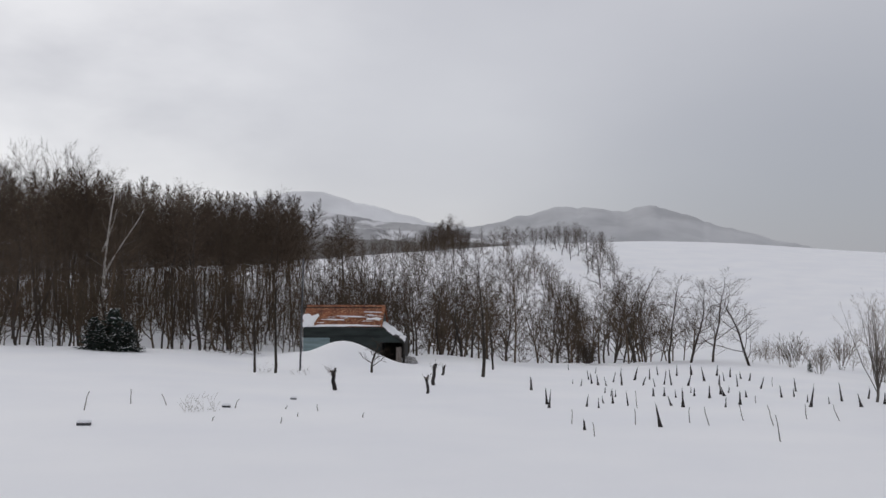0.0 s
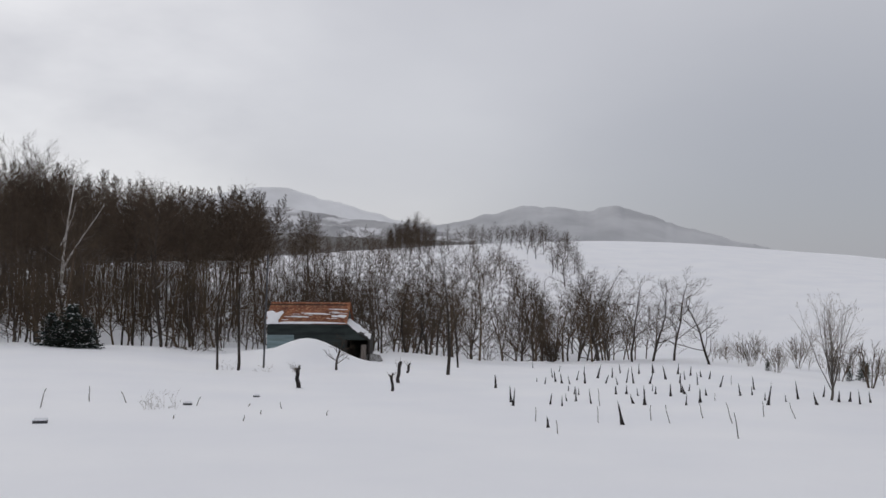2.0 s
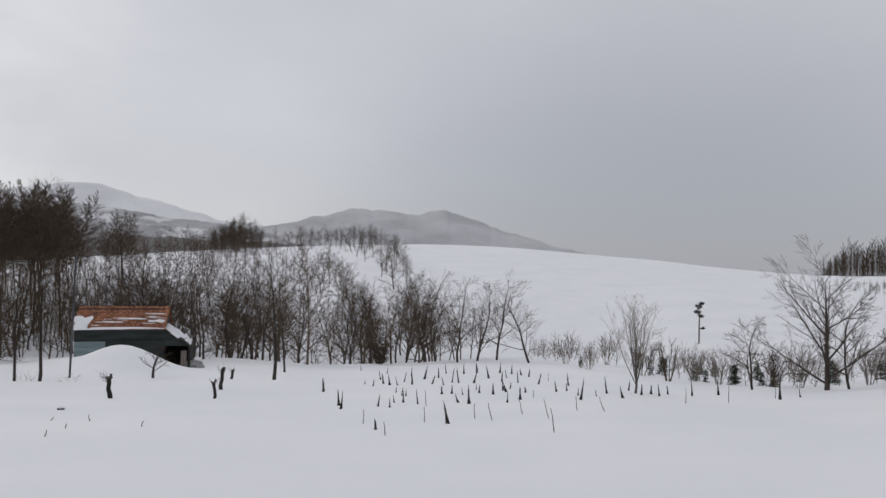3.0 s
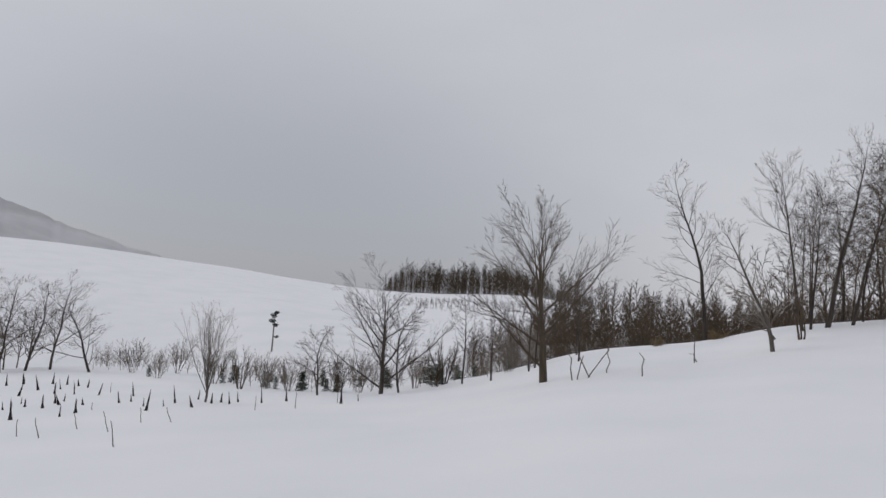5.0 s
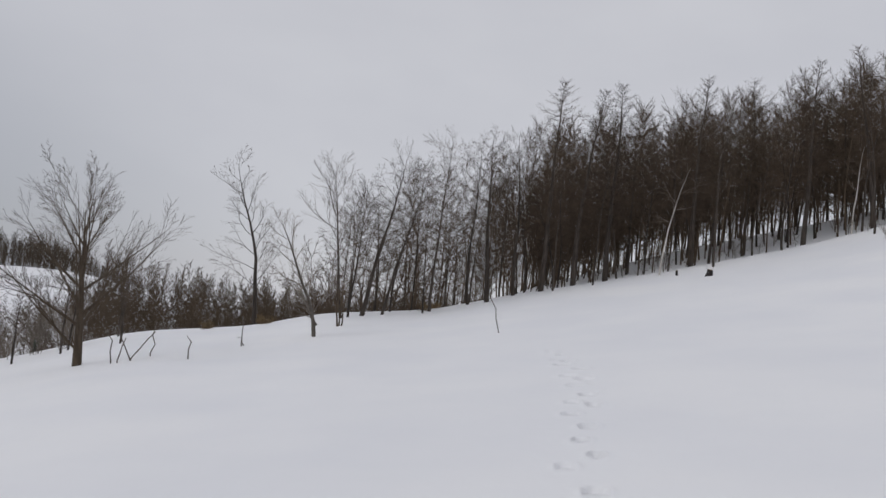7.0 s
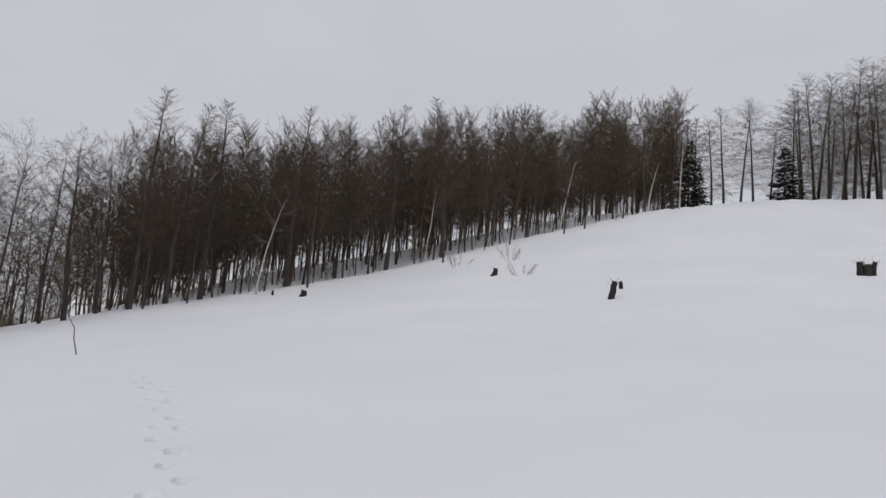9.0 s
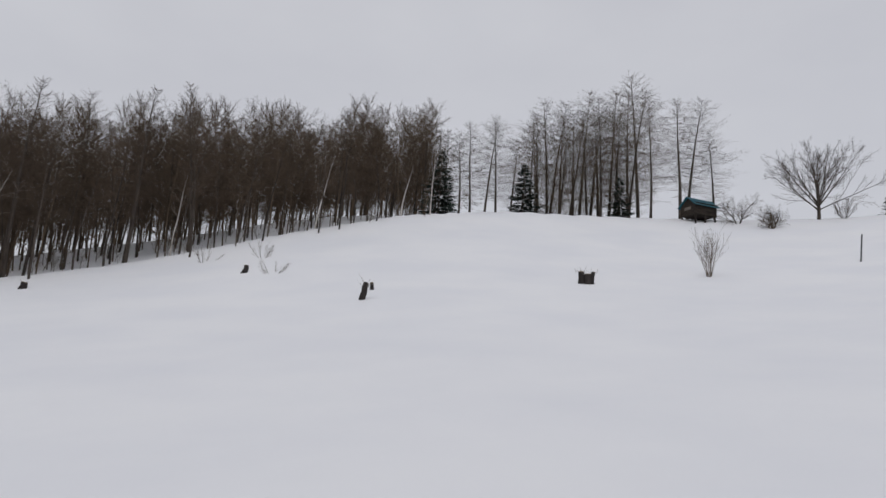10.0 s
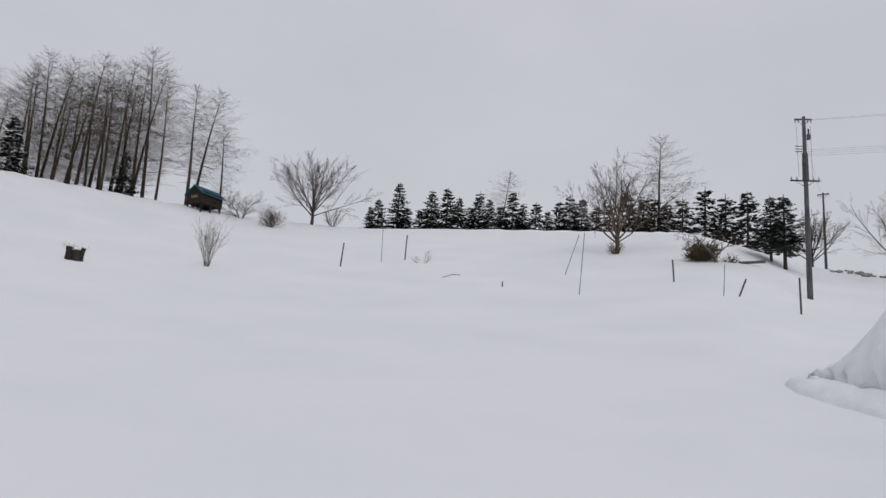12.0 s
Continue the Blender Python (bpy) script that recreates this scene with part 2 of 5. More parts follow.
def grow(rng, p, d, length, r, level, spec, out):
    n, wig, up = spec["segs"][level], spec["wiggle"][level], spec["up"][level]
    d, pts = d.copy(), [(p.copy(), d.copy(), r)]
    tip = spec.get("tip", 0.15)
    for i in range(n):
        d = (d + Vector((rng.gauss(0, wig), rng.gauss(0, wig), rng.gauss(0, wig * 0.7))) + Vector((0, 0, up))).normalized()
        q = p + d * (length / n)
        ra, rb = r * (1 - (1 - tip) * i / n), r * (1 - (1 - tip) * (i + 1) / n)
        out[level].append((p.copy(), q.copy(), ra, rb))
        p = q
        pts.append((p.copy(), d.copy(), rb))
    if level + 1 >= len(spec["segs"]):
        return
    count, start = spec["count"][level], spec["start"][level]
    for c in range(count):
        f = start + (1 - start) * (c + rng.random()) / count
        f = min(f, 0.985)
        i = min(int(f * n), n - 1)
        a, b = pts[i], pts[i + 1]
        t = f * n - i
        bp, br = a[0].lerp(b[0], t), a[2] + (b[2] - a[2]) * t
        rel = (f - start) / (1 - start)
        ln = length * spec["reach"][level] * spec["shape"](rel) * rng.uniform(0.7, 1.2) if level == 0 else length * spec["reach"][level] * (1.15 - 0.7 * rel) * rng.uniform(0.6, 1.25)
        ang = radians(spec["angle"][level]) * rng.uniform(0.75, 1.25)
        if level == 0:
            ang *= 1 - spec.get("point", 0.0) * rel ** 3
        grow(rng, bp, around(rng, a[1], ang, c * 2.4 + rng.uniform(-0.5, 0.5) if level == 0 else None), ln, max(min(br * 0.62, spec["thick"][level + 1]), spec["thin"]), level + 1, spec, out)


def skeleton_of(seed, height, radius, spec, lean=0.03):
    rng = random.Random(seed)
    out = {i: [] for i in range(len(spec["segs"]))}
    grow(rng, Vector((0, 0, -0.4)), Vector((rng.gauss(0, lean), rng.gauss(0, lean), 1)).normalized(), height + 0.4, radius, 0, spec, out)
    top = max(s[1].z for v in out.values() for s in v)
    k = height / top
    return {i: [(a * k, b * k, ra, rb) for a, b, ra, rb in v] for i, v in out.items()}


def wood_meshes(name, out, bark, twig, split=1, far=False):
    """The trunk with its thick limbs, and the fine crown, as two meshes."""
    big = [s for k, v in out.items() if k < split for s in v]
    V, F = limbs_mesh(big, 6)
    trunk = raw(name + "_trunk", V, F, bark, True)
    Vs, Fs, Ts, off, last = [], [np.zeros((0, 4), int)], [], 0, max(out)
    for k, v in out.items():
        if k >= split and v:
            single = k > 1 and (len(v) < 2 or (v[0][1] - v[1][0]).length > 1e-5)
            if k == last or single:
                V, T = slivers(v) if far and k == last else spikes(v)
                Ts.append(T + off)
            else:
                V, F = tubes(v, 3)
                Fs.append(F + off)
            Vs.append(V)
            off += len(V)
    crown = raw(name + "_crown", np.concatenate(Vs), np.concatenate(Fs), twig, False, np.concatenate(Ts))
    return trunk, crown


FOREST = dict(segs=(9, 4, 1, 1), wiggle=(0.04, 0.09, 0.10, 0.10), up=(0.015, 0.05, 0.03, 0.02), count=(34, 8, 4), start=(0.36, 0.15, 0.15), reach=(0.22, 0.56, 0.62),
              angle=(60, 34, 28), thick=(1, 0.024, 0.012, 0.009), thin=0.007, tip=0.06, shape=lambda r: 0.7 + 0.9 * r if r < 0.4 else 1.35 - 0.8 * r)
UPRIGHT = dict(FOREST, up=(0.02, 0.10, 0.08, 0.05), angle=(40, 30, 26), start=(0.42, 0.15, 0.1), reach=(0.29, 0.54, 0.6), count=(20, 8, 5))
ALDER = dict(FOREST, count=(34, 8, 4), start=(0.30, 0.16, 0.12), reach=(0.25, 0.54, 0.6), angle=(64, 36, 30), up=(0.015, 0.045, 0.0, -0.01), wiggle=(0.05, 0.11, 0.12, 0.12))
SCRUB = dict(segs=(6, 4, 1, 1), wiggle=(0.14, 0.17, 0.14, 0.12), up=(0.035, 0.055, 0.03, 0.02), count=(14, 8, 5), start=(0.14, 0.2, 0.2), reach=(0.50, 0.54, 0.58),
             angle=(50, 38, 32), thick=(1, 0.040, 0.015, 0.010), thin=0.008, shape=lambda r: 1.1 - 0.6 * r)
BUSH = dict(segs=(5, 2, 1), wiggle=(0.12, 0.16, 0.2), up=(0.04, 0.07, 0.03), count=(13, 7), start=(0.1, 0.15), reach=(0.5, 0.45),
            angle=(42, 45), thick=(1, 0.04, 0.028), thin=0.025, shape=lambda r: 1.1 - 0.5 * r)
BROAD = dict(segs=(7, 6, 4, 2, 1), wiggle=(0.05, 0.06, 0.09, 0.14, 0.15), up=(0.0, 0.06, 0.05, 0.04, 0.02), count=(13, 7, 5, 3), start=(0.16, 0.25, 0.2, 0.2), reach=(0.72, 0.40, 0.40, 0.5),
             angle=(44, 34, 34, 34), thick=(1, 0.07, 0.028, 0.014, 0.009), thin=0.007, shape=lambda r: 1.1 - 0.6 * r)
LARCH = dict(segs=(10, 3, 1), wiggle=(0.012, 0.08, 0.12), up=(0.01, 0.02, -0.03), count=(130, 18), start=(0.25, 0.06), reach=(0.22, 0.34), point=0.45, tip=0.04,
             angle=(86, 44), thick=(1, 0.013, 0.009), thin=0.008, shape=lambda r: (0.45 + 1.4 * r) if r < 0.4 else 1.45 * (1.02 - r) ** 0.62)
FAR_TREE = dict(segs=(5, 2, 1), wiggle=(0.03, 0.12, 0.2), up=(0.02, 0.09, 0.04), count=(30, 13), start=(0.34, 0.10), reach=(0.24, 0.42),
                angle=(50, 36), thick=(1, 0.035, 0.020), thin=0.018, shape=lambda r: 0.75 + 0.8 * r if r < 0.4 else 1.3 - 0.75 * r)
TINY_TREE = dict(FAR_TREE, segs=(4, 1, 1), count=(18, 9), start=(0.15, 0.1), reach=(0.22, 0.6), angle=(38, 26), thick=(1, 0.07, 0.055), thin=0.05)
PLUME = dict(FAR_TREE, wiggle=(0.05, 0.12, 0.2), up=(0.01, 0.05, 0.03), count=(42, 24), start=(0.44, 0.06), reach=(0.17, 0.50), angle=(62, 34), point=0.6, tip=0.05, thick=(1, 0.020, 0.014), thin=0.013, shape=lambda r: 1.35 - 1.2 * r)
DEEP = dict(PLUME, count=(46, 22), start=(0.22, 0.06), reach=(0.21, 0.50), wiggle=(0.04, 0.15, 0.2), shape=lambda r: 0.8 + 0.8 * r if r < 0.4 else 1.4 - 0.95 * r)
YOUNG = dict(PLUME, count=(32, 22), start=(0.24, 0.06), reach=(0.23, 0.56), angle=(52, 26), thick=(1, 0.016, 0.012), thin=0.011)
ELM = dict(BROAD, segs=(9, 6, 4, 2, 1), wiggle=(0.018, 0.035, 0.05, 0.07, 0.08), up=(0.0, 0.045, 0.03, 0.03, 0.02), count=(18, 9, 6, 4), start=(0.13, 0.18, 0.15, 0.15), reach=(0.84, 0.46, 0.48, 0.55), point=0.5,
           angle=(50, 30, 28, 28), thick=(1, 0.058, 0.024, 0.011, 0.007), thin=0.005, tip=0.06, shape=lambda r: 1.0 - 0.55 * r)


def variants(kind, spec, n, height, radius, bark, twig, seed, split=1):
    return [wood_meshes(kind, skeleton_of(seed + i, height * (0.9 + 0.2 * i / max(n - 1, 1)), radius, spec), bark, twig, split, True) for i in range(n)]


def plant_tree(pair, x, y, scale, turn, label, category="tree", group="", name="tree", sink=0.0, lean=0.0, wide=1.0):
    t = thing(name, label, category, group, pose(x, y, gz(x, y) - sink, lean * math.cos(turn), lean * math.sin(turn), math.degrees(turn)) @ Matrix.Diagonal((scale * wide, scale * wide, scale, 1)))
    part("trunk", pair[0], None, t)
    part("crown", pair[1], None, t)
    return t


def merged(name, meshes, places, mat, label, category):
    """Far woods: many trees that nobody could count, in one mesh."""
    Vs, Fs, Ts, off = [], [], [], 0
    for k, (x, y, s, turn) in enumerate(places):
        c, sn, z = math.cos(turn) * s, math.sin(turn) * s, gz(x, y)
        for me in meshes[k % len(meshes)]:
            V, F, T = SHAPES[me.name]
            Vs.append(np.stack([V[:, 0] * c - V[:, 1] * sn + x, V[:, 0] * sn + V[:, 1] * c + y, V[:, 2] * s + z], 1))
            Fs.append(F + off)
            Ts.append(T + off)
            off += len(V)
    ob = new(name, raw(name, np.concatenate(Vs), np.concatenate(Fs), mat, False, np.concatenate(Ts)))
    return tagged(ob, label, category, kind="stuff")


def scatter(seed, count, az, d, gap, keep=None):
    """Spots in a sector of the plan, no two nearer than gap."""
    rng, spots = random.Random(seed), []
    for _ in range(count * 30):
        a = rng.uniform(*az)
        lo, hi = d(a)
        r = rng.uniform(lo, hi)
        x, y = polar(a, r)
        if (keep is None or keep(a, r)) and all((x - p[0]) ** 2 + (y - p[1]) ** 2 > gap * gap for p in spots):
            spots.append((x, y, a, r))
            if len(spots) == count:
                break
    return spots


def rim_at(a):
    return float(np.interp(a % 360, FINE_AZ, RIM_R))


# ---- the snow-covered land ----
def footprints():
    """Two strands of deep prints that come down the field towards the standpoint."""
    rng, out = random.Random(5), []
    x0, y0 = polar(87.5, 25.0)
    x1, y1 = polar(92.2, 8.5)
    n = 19
    for i in range(n):
        f = (i + rng.uniform(-0.35, 0.35)) / (n - 1)
        side = 0.17 if i % 2 else -0.17
        dx, dy = x1 - x0, y1 - y0
        ln = math.hypot(dx, dy)
        w = 0.3 * math.sin(f * 4.2) + rng.gauss(0, 0.07)
        out.append((x0 + dx * f - dy / ln * (side + w), y0 + dy * f + dx / ln * (side + w), rng.uniform(0.11, 0.18), rng.uniform(0.14, 0.34)))
    return out


def build_ground():
    az = np.concatenate([np.arange(-38, 76, 0.6), np.arange(76, 82, 0.5), np.arange(82, 95, 0.2), np.arange(95, 104, 0.5), np.arange(104, 212, 0.6), np.arange(212, 322, 2.0)])
    d = np.concatenate([[0.25], np.geomspace(0.6, 6.5, 22), np.arange(6.7, 24, 0.14), np.geomspace(24.3, 110, 95), np.geomspace(112, 420, 42), np.geomspace(430, 4900, 30)])
    A, D = np.meshgrid(np.radians(az), d, indexing="ij")
    X, Y = D * np.sin(A), D * np.cos(A)
    Z = ground(X, Y)
    for px, py, r, h in footprints():
        q = ((X - px) ** 2 + (Y - py) ** 2) / (r * r)
        Z = Z - h * np.exp(-q ** 2) + 0.035 * np.exp(-(np.sqrt(q) - 1.5) ** 2 * 5)
    V = np.stack([X, Y, Z], -1).reshape(-1, 3)
    na, nd = len(az), len(d)
    i, j = np.meshgrid(np.arange(na), np.arange(nd - 1), indexing="ij")
    k = (i + 1) % na
    F = np.stack([i * nd + j, i * nd + j + 1, k * nd + j + 1, k * nd + j], -1).reshape(-1, 4)
    F = F[:, ::-1]
    V = np.concatenate([V, [[0, 0, float(ground(0, 0))]]])
    k = np.arange(0, na, 2)
    fan = np.stack([np.full(len(k), len(V) - 1), (k + 2) % na * nd, (k + 1) % na * nd, k * nd], -1)
    F = np.concatenate([F, fan])
    ob = new("ground", raw("ground", V, F, SNOW, True))
    return tagged(ob, "smooth snow-covered hillside field falling to a wooded gully", "ground", kind="structure")


MOUNDS += [(-6.0, 46.4, 2.5, 1.55), (-9.2, 48.9, 2.2, 0.6)]
build_ground()


# ---- the mountains ----
def mountain(name, label, az, crest, d, depth, mat, seed, relief):
    """A range with a smoothed, uneven crest line through (azimuth, degrees)."""
    A = np.arange(az[0], az[1], 0.15)
    S = np.concatenate([np.linspace(-1, 0, 26), np.linspace(0.05, 0.6, 6)])
    el = np.interp(A, [c[0] for c in crest], [c[1] for c in crest])
    k = np.exp(-0.5 * (np.arange(-10, 11) * 0.15 / 0.55) ** 2)
    el = np.convolve(np.pad(el, 10, "edge"), k / k.sum(), "valid")
    el = el + 0.10 * noise2(A * 0.9, A * 0, seed) + 0.05 * noise2(A * 2.7, A * 0, seed + 1)
    top = 2.3 + d * np.tan(np.radians(el))
    AA, SS = np.meshgrid(A, S, indexing="ij")
    D = d + SS * depth
    X, Y = D * np.sin(np.radians(AA)), D * np.cos(np.radians(AA))
    g = np.where(SS < 0, (1 + SS) ** 1.2, 1 - SS * 0.5)
    base = -40.0
    n = noise2(X / relief, Y / relief, seed) + 0.5 * noise2(X / relief * 2.3, Y / relief * 2.3, seed + 1) + 0.25 * noise2(X / relief * 5, Y / relief * 5, seed + 2)
    Z = base + (top[:, None] - base) * g + n * relief * 0.09 * np.clip(-SS * 3 + 0.12, 0.05, 1)
    na, ns = len(A), len(S)
    i, j = np.meshgrid(np.arange(na - 1), np.arange(ns - 1), indexing="ij")
    F = np.stack([i * ns + j, (i + 1) * ns + j, (i + 1) * ns + j + 1, i * ns + j + 1], -1).reshape(-1, 4)
    ob = new(name, raw(name, np.stack([X, Y, Z], -1).reshape(-1, 3), F, mat, True))
    return tagged(ob, label, "mountain", kind="structure")


# Farther ranges are paler: haze is put into their base colours.
PALE = material("far_snowy_wood_hazed", (0.66, 0.665, 0.68), (0.80, 0.805, 0.82), 0.003, 0.95, bump=0.0, fine=0.012)
GREY = material("snowy_wood_hazed", (0.42, 0.425, 0.44), (0.53, 0.535, 0.55), 0.006, 0.95, bump=0.0, fine=0.03)
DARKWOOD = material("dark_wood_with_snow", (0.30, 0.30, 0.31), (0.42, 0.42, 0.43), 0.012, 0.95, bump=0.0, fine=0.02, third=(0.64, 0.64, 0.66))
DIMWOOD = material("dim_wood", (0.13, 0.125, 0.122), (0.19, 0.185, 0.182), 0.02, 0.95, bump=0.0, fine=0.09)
mountain("mountain", "far snowy mountain, its colour paled for low cloud haze", (-36, 8), ((-36, 3.0), (-22, 4.0), (-15, 4.9), (-10.4, 5.9), (-8, 5.4), (-5, 4.6), (-1.5, 3.6), (2, 3.2), (8, 2.3)), 4300, 900, PALE, 3, 300)
mountain("mountain", "grey wooded mountain under thin snow, its colour paled for haze", (-3, 34), ((-3, 2.4), (2.5, 3.2), (6, 4.0), (9, 4.6), (11, 4.6), (13, 4.25), (15.3, 4.6), (18, 3.8), (21, 2.65), (26.3, 1.3), (34, 0.2)), 2900, 900, GREY, 8, 220)
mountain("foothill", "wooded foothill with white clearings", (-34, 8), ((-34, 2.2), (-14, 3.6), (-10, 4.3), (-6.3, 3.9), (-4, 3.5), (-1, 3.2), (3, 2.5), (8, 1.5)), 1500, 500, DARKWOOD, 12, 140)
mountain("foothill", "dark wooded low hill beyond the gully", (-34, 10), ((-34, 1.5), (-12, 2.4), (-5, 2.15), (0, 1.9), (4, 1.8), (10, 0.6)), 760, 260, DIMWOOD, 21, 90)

# ---- woods ----
FV = variants("forest_tree", FOREST, 8, 13.0, 0.09, BARK, TWIG, 100)
FW = variants("forest_tree", FOREST, 4, 12.0, 0.06, BARK_WARM, TWIG_WARM, 140)
FU = variants("forest_tree", UPRIGHT, 4, 13.0, 0.10, BARK, TWIG, 150)
FF = variants("far_tree", FAR_TREE, 6, 12.0, 0.07, BARK, TWIG, 200)
FS = variants("forest_tree", ALDER, 6, 13.0, 0.10, BARK, TWIG, 170)
FP = [variants("far_tree", dict(PLUME, start=(st, 0.06)), 1, 13.2, 0.05, BARK, TWIG, 220 + k)[0] for k, st in enumerate((0.30, 0.36, 0.41, 0.46, 0.50, 0.54))]
FD = variants("far_tree", DEEP, 6, 12.0, 0.07, BARK, TWIG, 230)
FY = variants("far_tree", YOUNG, 5, 6.0, 0.045, BARK, TWIG, 250)
FT = variants("far_tree", TINY_TREE, 4, 12.0, 0.12, BARK, TWIG, 240)
SV = variants("scrub_tree", SCRUB, 7, 6.0, 0.08, BARK, TWIG, 300)
SW = variants("scrub_tree", SCRUB, 4, 6.0, 0.075, BARK_WARM, TWIG_WARM, 330)
SB = variants("bush", BUSH, 6, 6.0, 0.06, BARK_WARM, TWIG_WARM, 360)
LV = variants("larch", LARCH, 5, 16.5, 0.17, BARK, TWIG_WARM, 400)


def wood_row(seed, count, az, d, gap, pool, size, label, group, keep=None, lean=2.0, name="tree"):
    r = random.Random(seed)
    for x, y, a, q in scatter(seed, count, az, d, gap, keep):
        plant_tree(pool[r.randrange(len(pool))], x, y, size(a, q) * r.uniform(0.86, 1.02), r.uniform(0, 6.3), label, "tree", group, name, lean=r.gauss(0, lean))


def left_height(a, q):
    """Crown tops of the wood beyond the gully sink towards the valley."""
    el = np.interp(a, [-34, -27, -23, -18, -11, -8], [7.5, 7.5, 7.4, 6.3, 6.2, 4.5])
    return max(0.5, (2.3 + q * math.tan(radians(el)) - gz(*polar(a, q))) / 13.2)


wood_row(1, 56, (-34, -12.5), lambda a: (rim_at(a) + 3, 105), 2.4, FV + FW[:2], left_height, "bare dark-barked tree in the wood beyond the gully", "wood beyond the gully", lean=3.0)
wood_row(35, 18, (-32, -24.0), lambda a: (78, 96), 1.8, FU, lambda a, q: left_height(a, q) * 1.12, "tall bare tree rising over the wood", "wood beyond the gully")
wood_row(21, 46, (-34, -13), lambda a: (rim_at(a) + 2, rim_at(a) + 30), 1.8, SV + SW, lambda a, q: 1.25, "bare crooked small tree under the wood", "wood beyond the gully", lean=8.0)
merged("woods", FP, [(x, y, max(0.5, left_height(a, q)) * (0.95 + 0.09 * math.sin(i * 2.3)), 1.7 * i) for i, (x, y, a, q) in enumerate(scatter(2, 285, (-37, -10.2), lambda a: (78, 132), 1.4))], TWIG, "dense bare brown wood beyond the gully", "woods")

merged("woods", FY, [(x, y, 0.55 + 0.6 * ((i * 0.618) % 1), 1.9 * i) for i, (x, y, a, q) in enumerate(scatter(38, 60, (-35, -15), lambda a: (80, 120), 1.6))], TWIG, "young bare trees under the wood beyond the gully", "woods")


def right_height(a, q):
    el = np.interp(a, [68, 72, 80, 85, 92, 104, 115, 124, 131], [9.2, 11.0, 12.9, 14.9, 16.6, 18.9, 21.0, 21.6, 20.9])
    return max(0.5, (2.3 + q * math.tan(radians(el)) - gz(*polar(a, q))) / 13.2)


wood_row(3, 62, (86, 126), lambda a: (rim_at(a) - 3, rim_at(a) + 16), 1.7, FV + FS + FW, right_height, "slender bare tree at the edge of the hillside wood", "hillside wood", keep=lambda a, r: (r * 5.17) % 1 < (a - 80) / 12)
wood_row(36, 26, (92, 126), lambda a: (rim_at(a) + 2, rim_at(a) + 18), 2.6, LV, lambda a, q: right_height(a, q) * 0.80, "bare larch with thin level branches in the hillside wood", "hillside wood", name="larch")
wood_row(24, 24, (70, 90), lambda a: (rim_at(a) - 3.5, rim_at(a) + 12), 1.6, FS, lambda a, q: right_height(a, q) * 0.92, "slender bare tree at the edge of the hillside wood", "hillside wood", lean=3.0)
merged("woods", FD, [(x, y, right_height(a, q) * (0.95 + 0.15 * math.sin(i * 2.3)), 2.1 * i) for i, (x, y, a, q) in enumerate(scatter(4, 260, (77, 125), lambda a: (rim_at(a) + 4, rim_at(a) + 34), 1.4, keep=lambda a, r: (r * 7.31) % 1 < 0.05 + max(0.0, a - 79.5) / 9))], TWIG, "dense bare brown wood on the hillside", "woods")
merged("woods", FY, [(x, y, 0.6 + 0.7 * ((i * 0.618) % 1), 1.9 * i) for i, (x, y, a, q) in enumerate(scatter(37, 125, (85, 124), lambda a: (rim_at(a) + 6, rim_at(a) + 24), 1.3))], TWIG, "young bare trees filling the hillside wood", "woods")
merged("undergrowth", SB, [(x, y, 0.7 + 0.6 * (i % 5) / 5, 1.3 * i) for i, (x, y, a, q) in enumerate(scatter(25, 75, (69, 90), lambda a: (rim_at(a) + 1, rim_at(a) + 26), 1.0))], TWIG, "bare saplings between the trees of the wood", "undergrowth")
merged("undergrowth", SB, [(x, y, 0.2 + 0.4 * (i % 5) / 5, 1.3 * i) for i, (x, y, a, q) in enumerate(scatter(5, 130, (76, 126), lambda a: (rim_at(a) - 1.5, rim_at(a) + 15), 0.7))], TWIG_WARM, "bare brown saplings at the foot of the wood", "undergrowth")
# thickets in the gully and on the slope beyond
merged("undergrowth", SB + SW[:2], [(x, y, 0.45 + 0.65 * (i % 7) / 7, 1.1 * i) for i, (x, y, a, q) in enumerate(scatter(6, 150, (-34, -10), lambda a: (rim_at(a) + 2, 105), 1.1))], TWIG_WARM, "bare brown scrub under the wood", "undergrowth")
merged("undergrowth", SB + SW[:2], [(x, y, 0.55 + 0.7 * (i % 7) / 7, 1.1 * i) for i, (x, y, a, q) in enumerate(scatter(7, 340, (-12, 11), lambda a: (rim_at(a) + 8, 62 + 155 * min(1.0, (12 - a) / 9)), 1.8))], TWIG, "bare scrub on the snowy slope beyond the gully", "undergrowth")
wood_row(8, 84, (-9, 14.5), lambda a: (rim_at(a) + 1, rim_at(a) + 26), 1.25, SV + SW, lambda a, q: 1.33, "bare many-branched tree in the snowy gully", "gully trees", keep=lambda a, r: a < 4 or a > 12.6 or (r * 5.17) % 1 < 0.55)
wood_row(28, 9, (14.2, 18.4), lambda a: (64, 74), 1.2, SW, lambda a, q: 0.95, "bare many-branched tree in the snowy gully", "gully trees")
wood_row(18, 12, (8.5, 13.0), lambda a: (95, 195), 4.0, SV, lambda a, q: 1.15, "bare tree in a hedge line up the snowy slope", "hedge trees", keep=lambda a, r: abs(r - 95 - (13.0 - a) * 23) < 14)
wood_row(19, 10, (4.0, 9.5), lambda a: (200, 225), 4.0, SV, lambda a, q: 1.0, "small bare tree on the far ridge", "ridge trees")
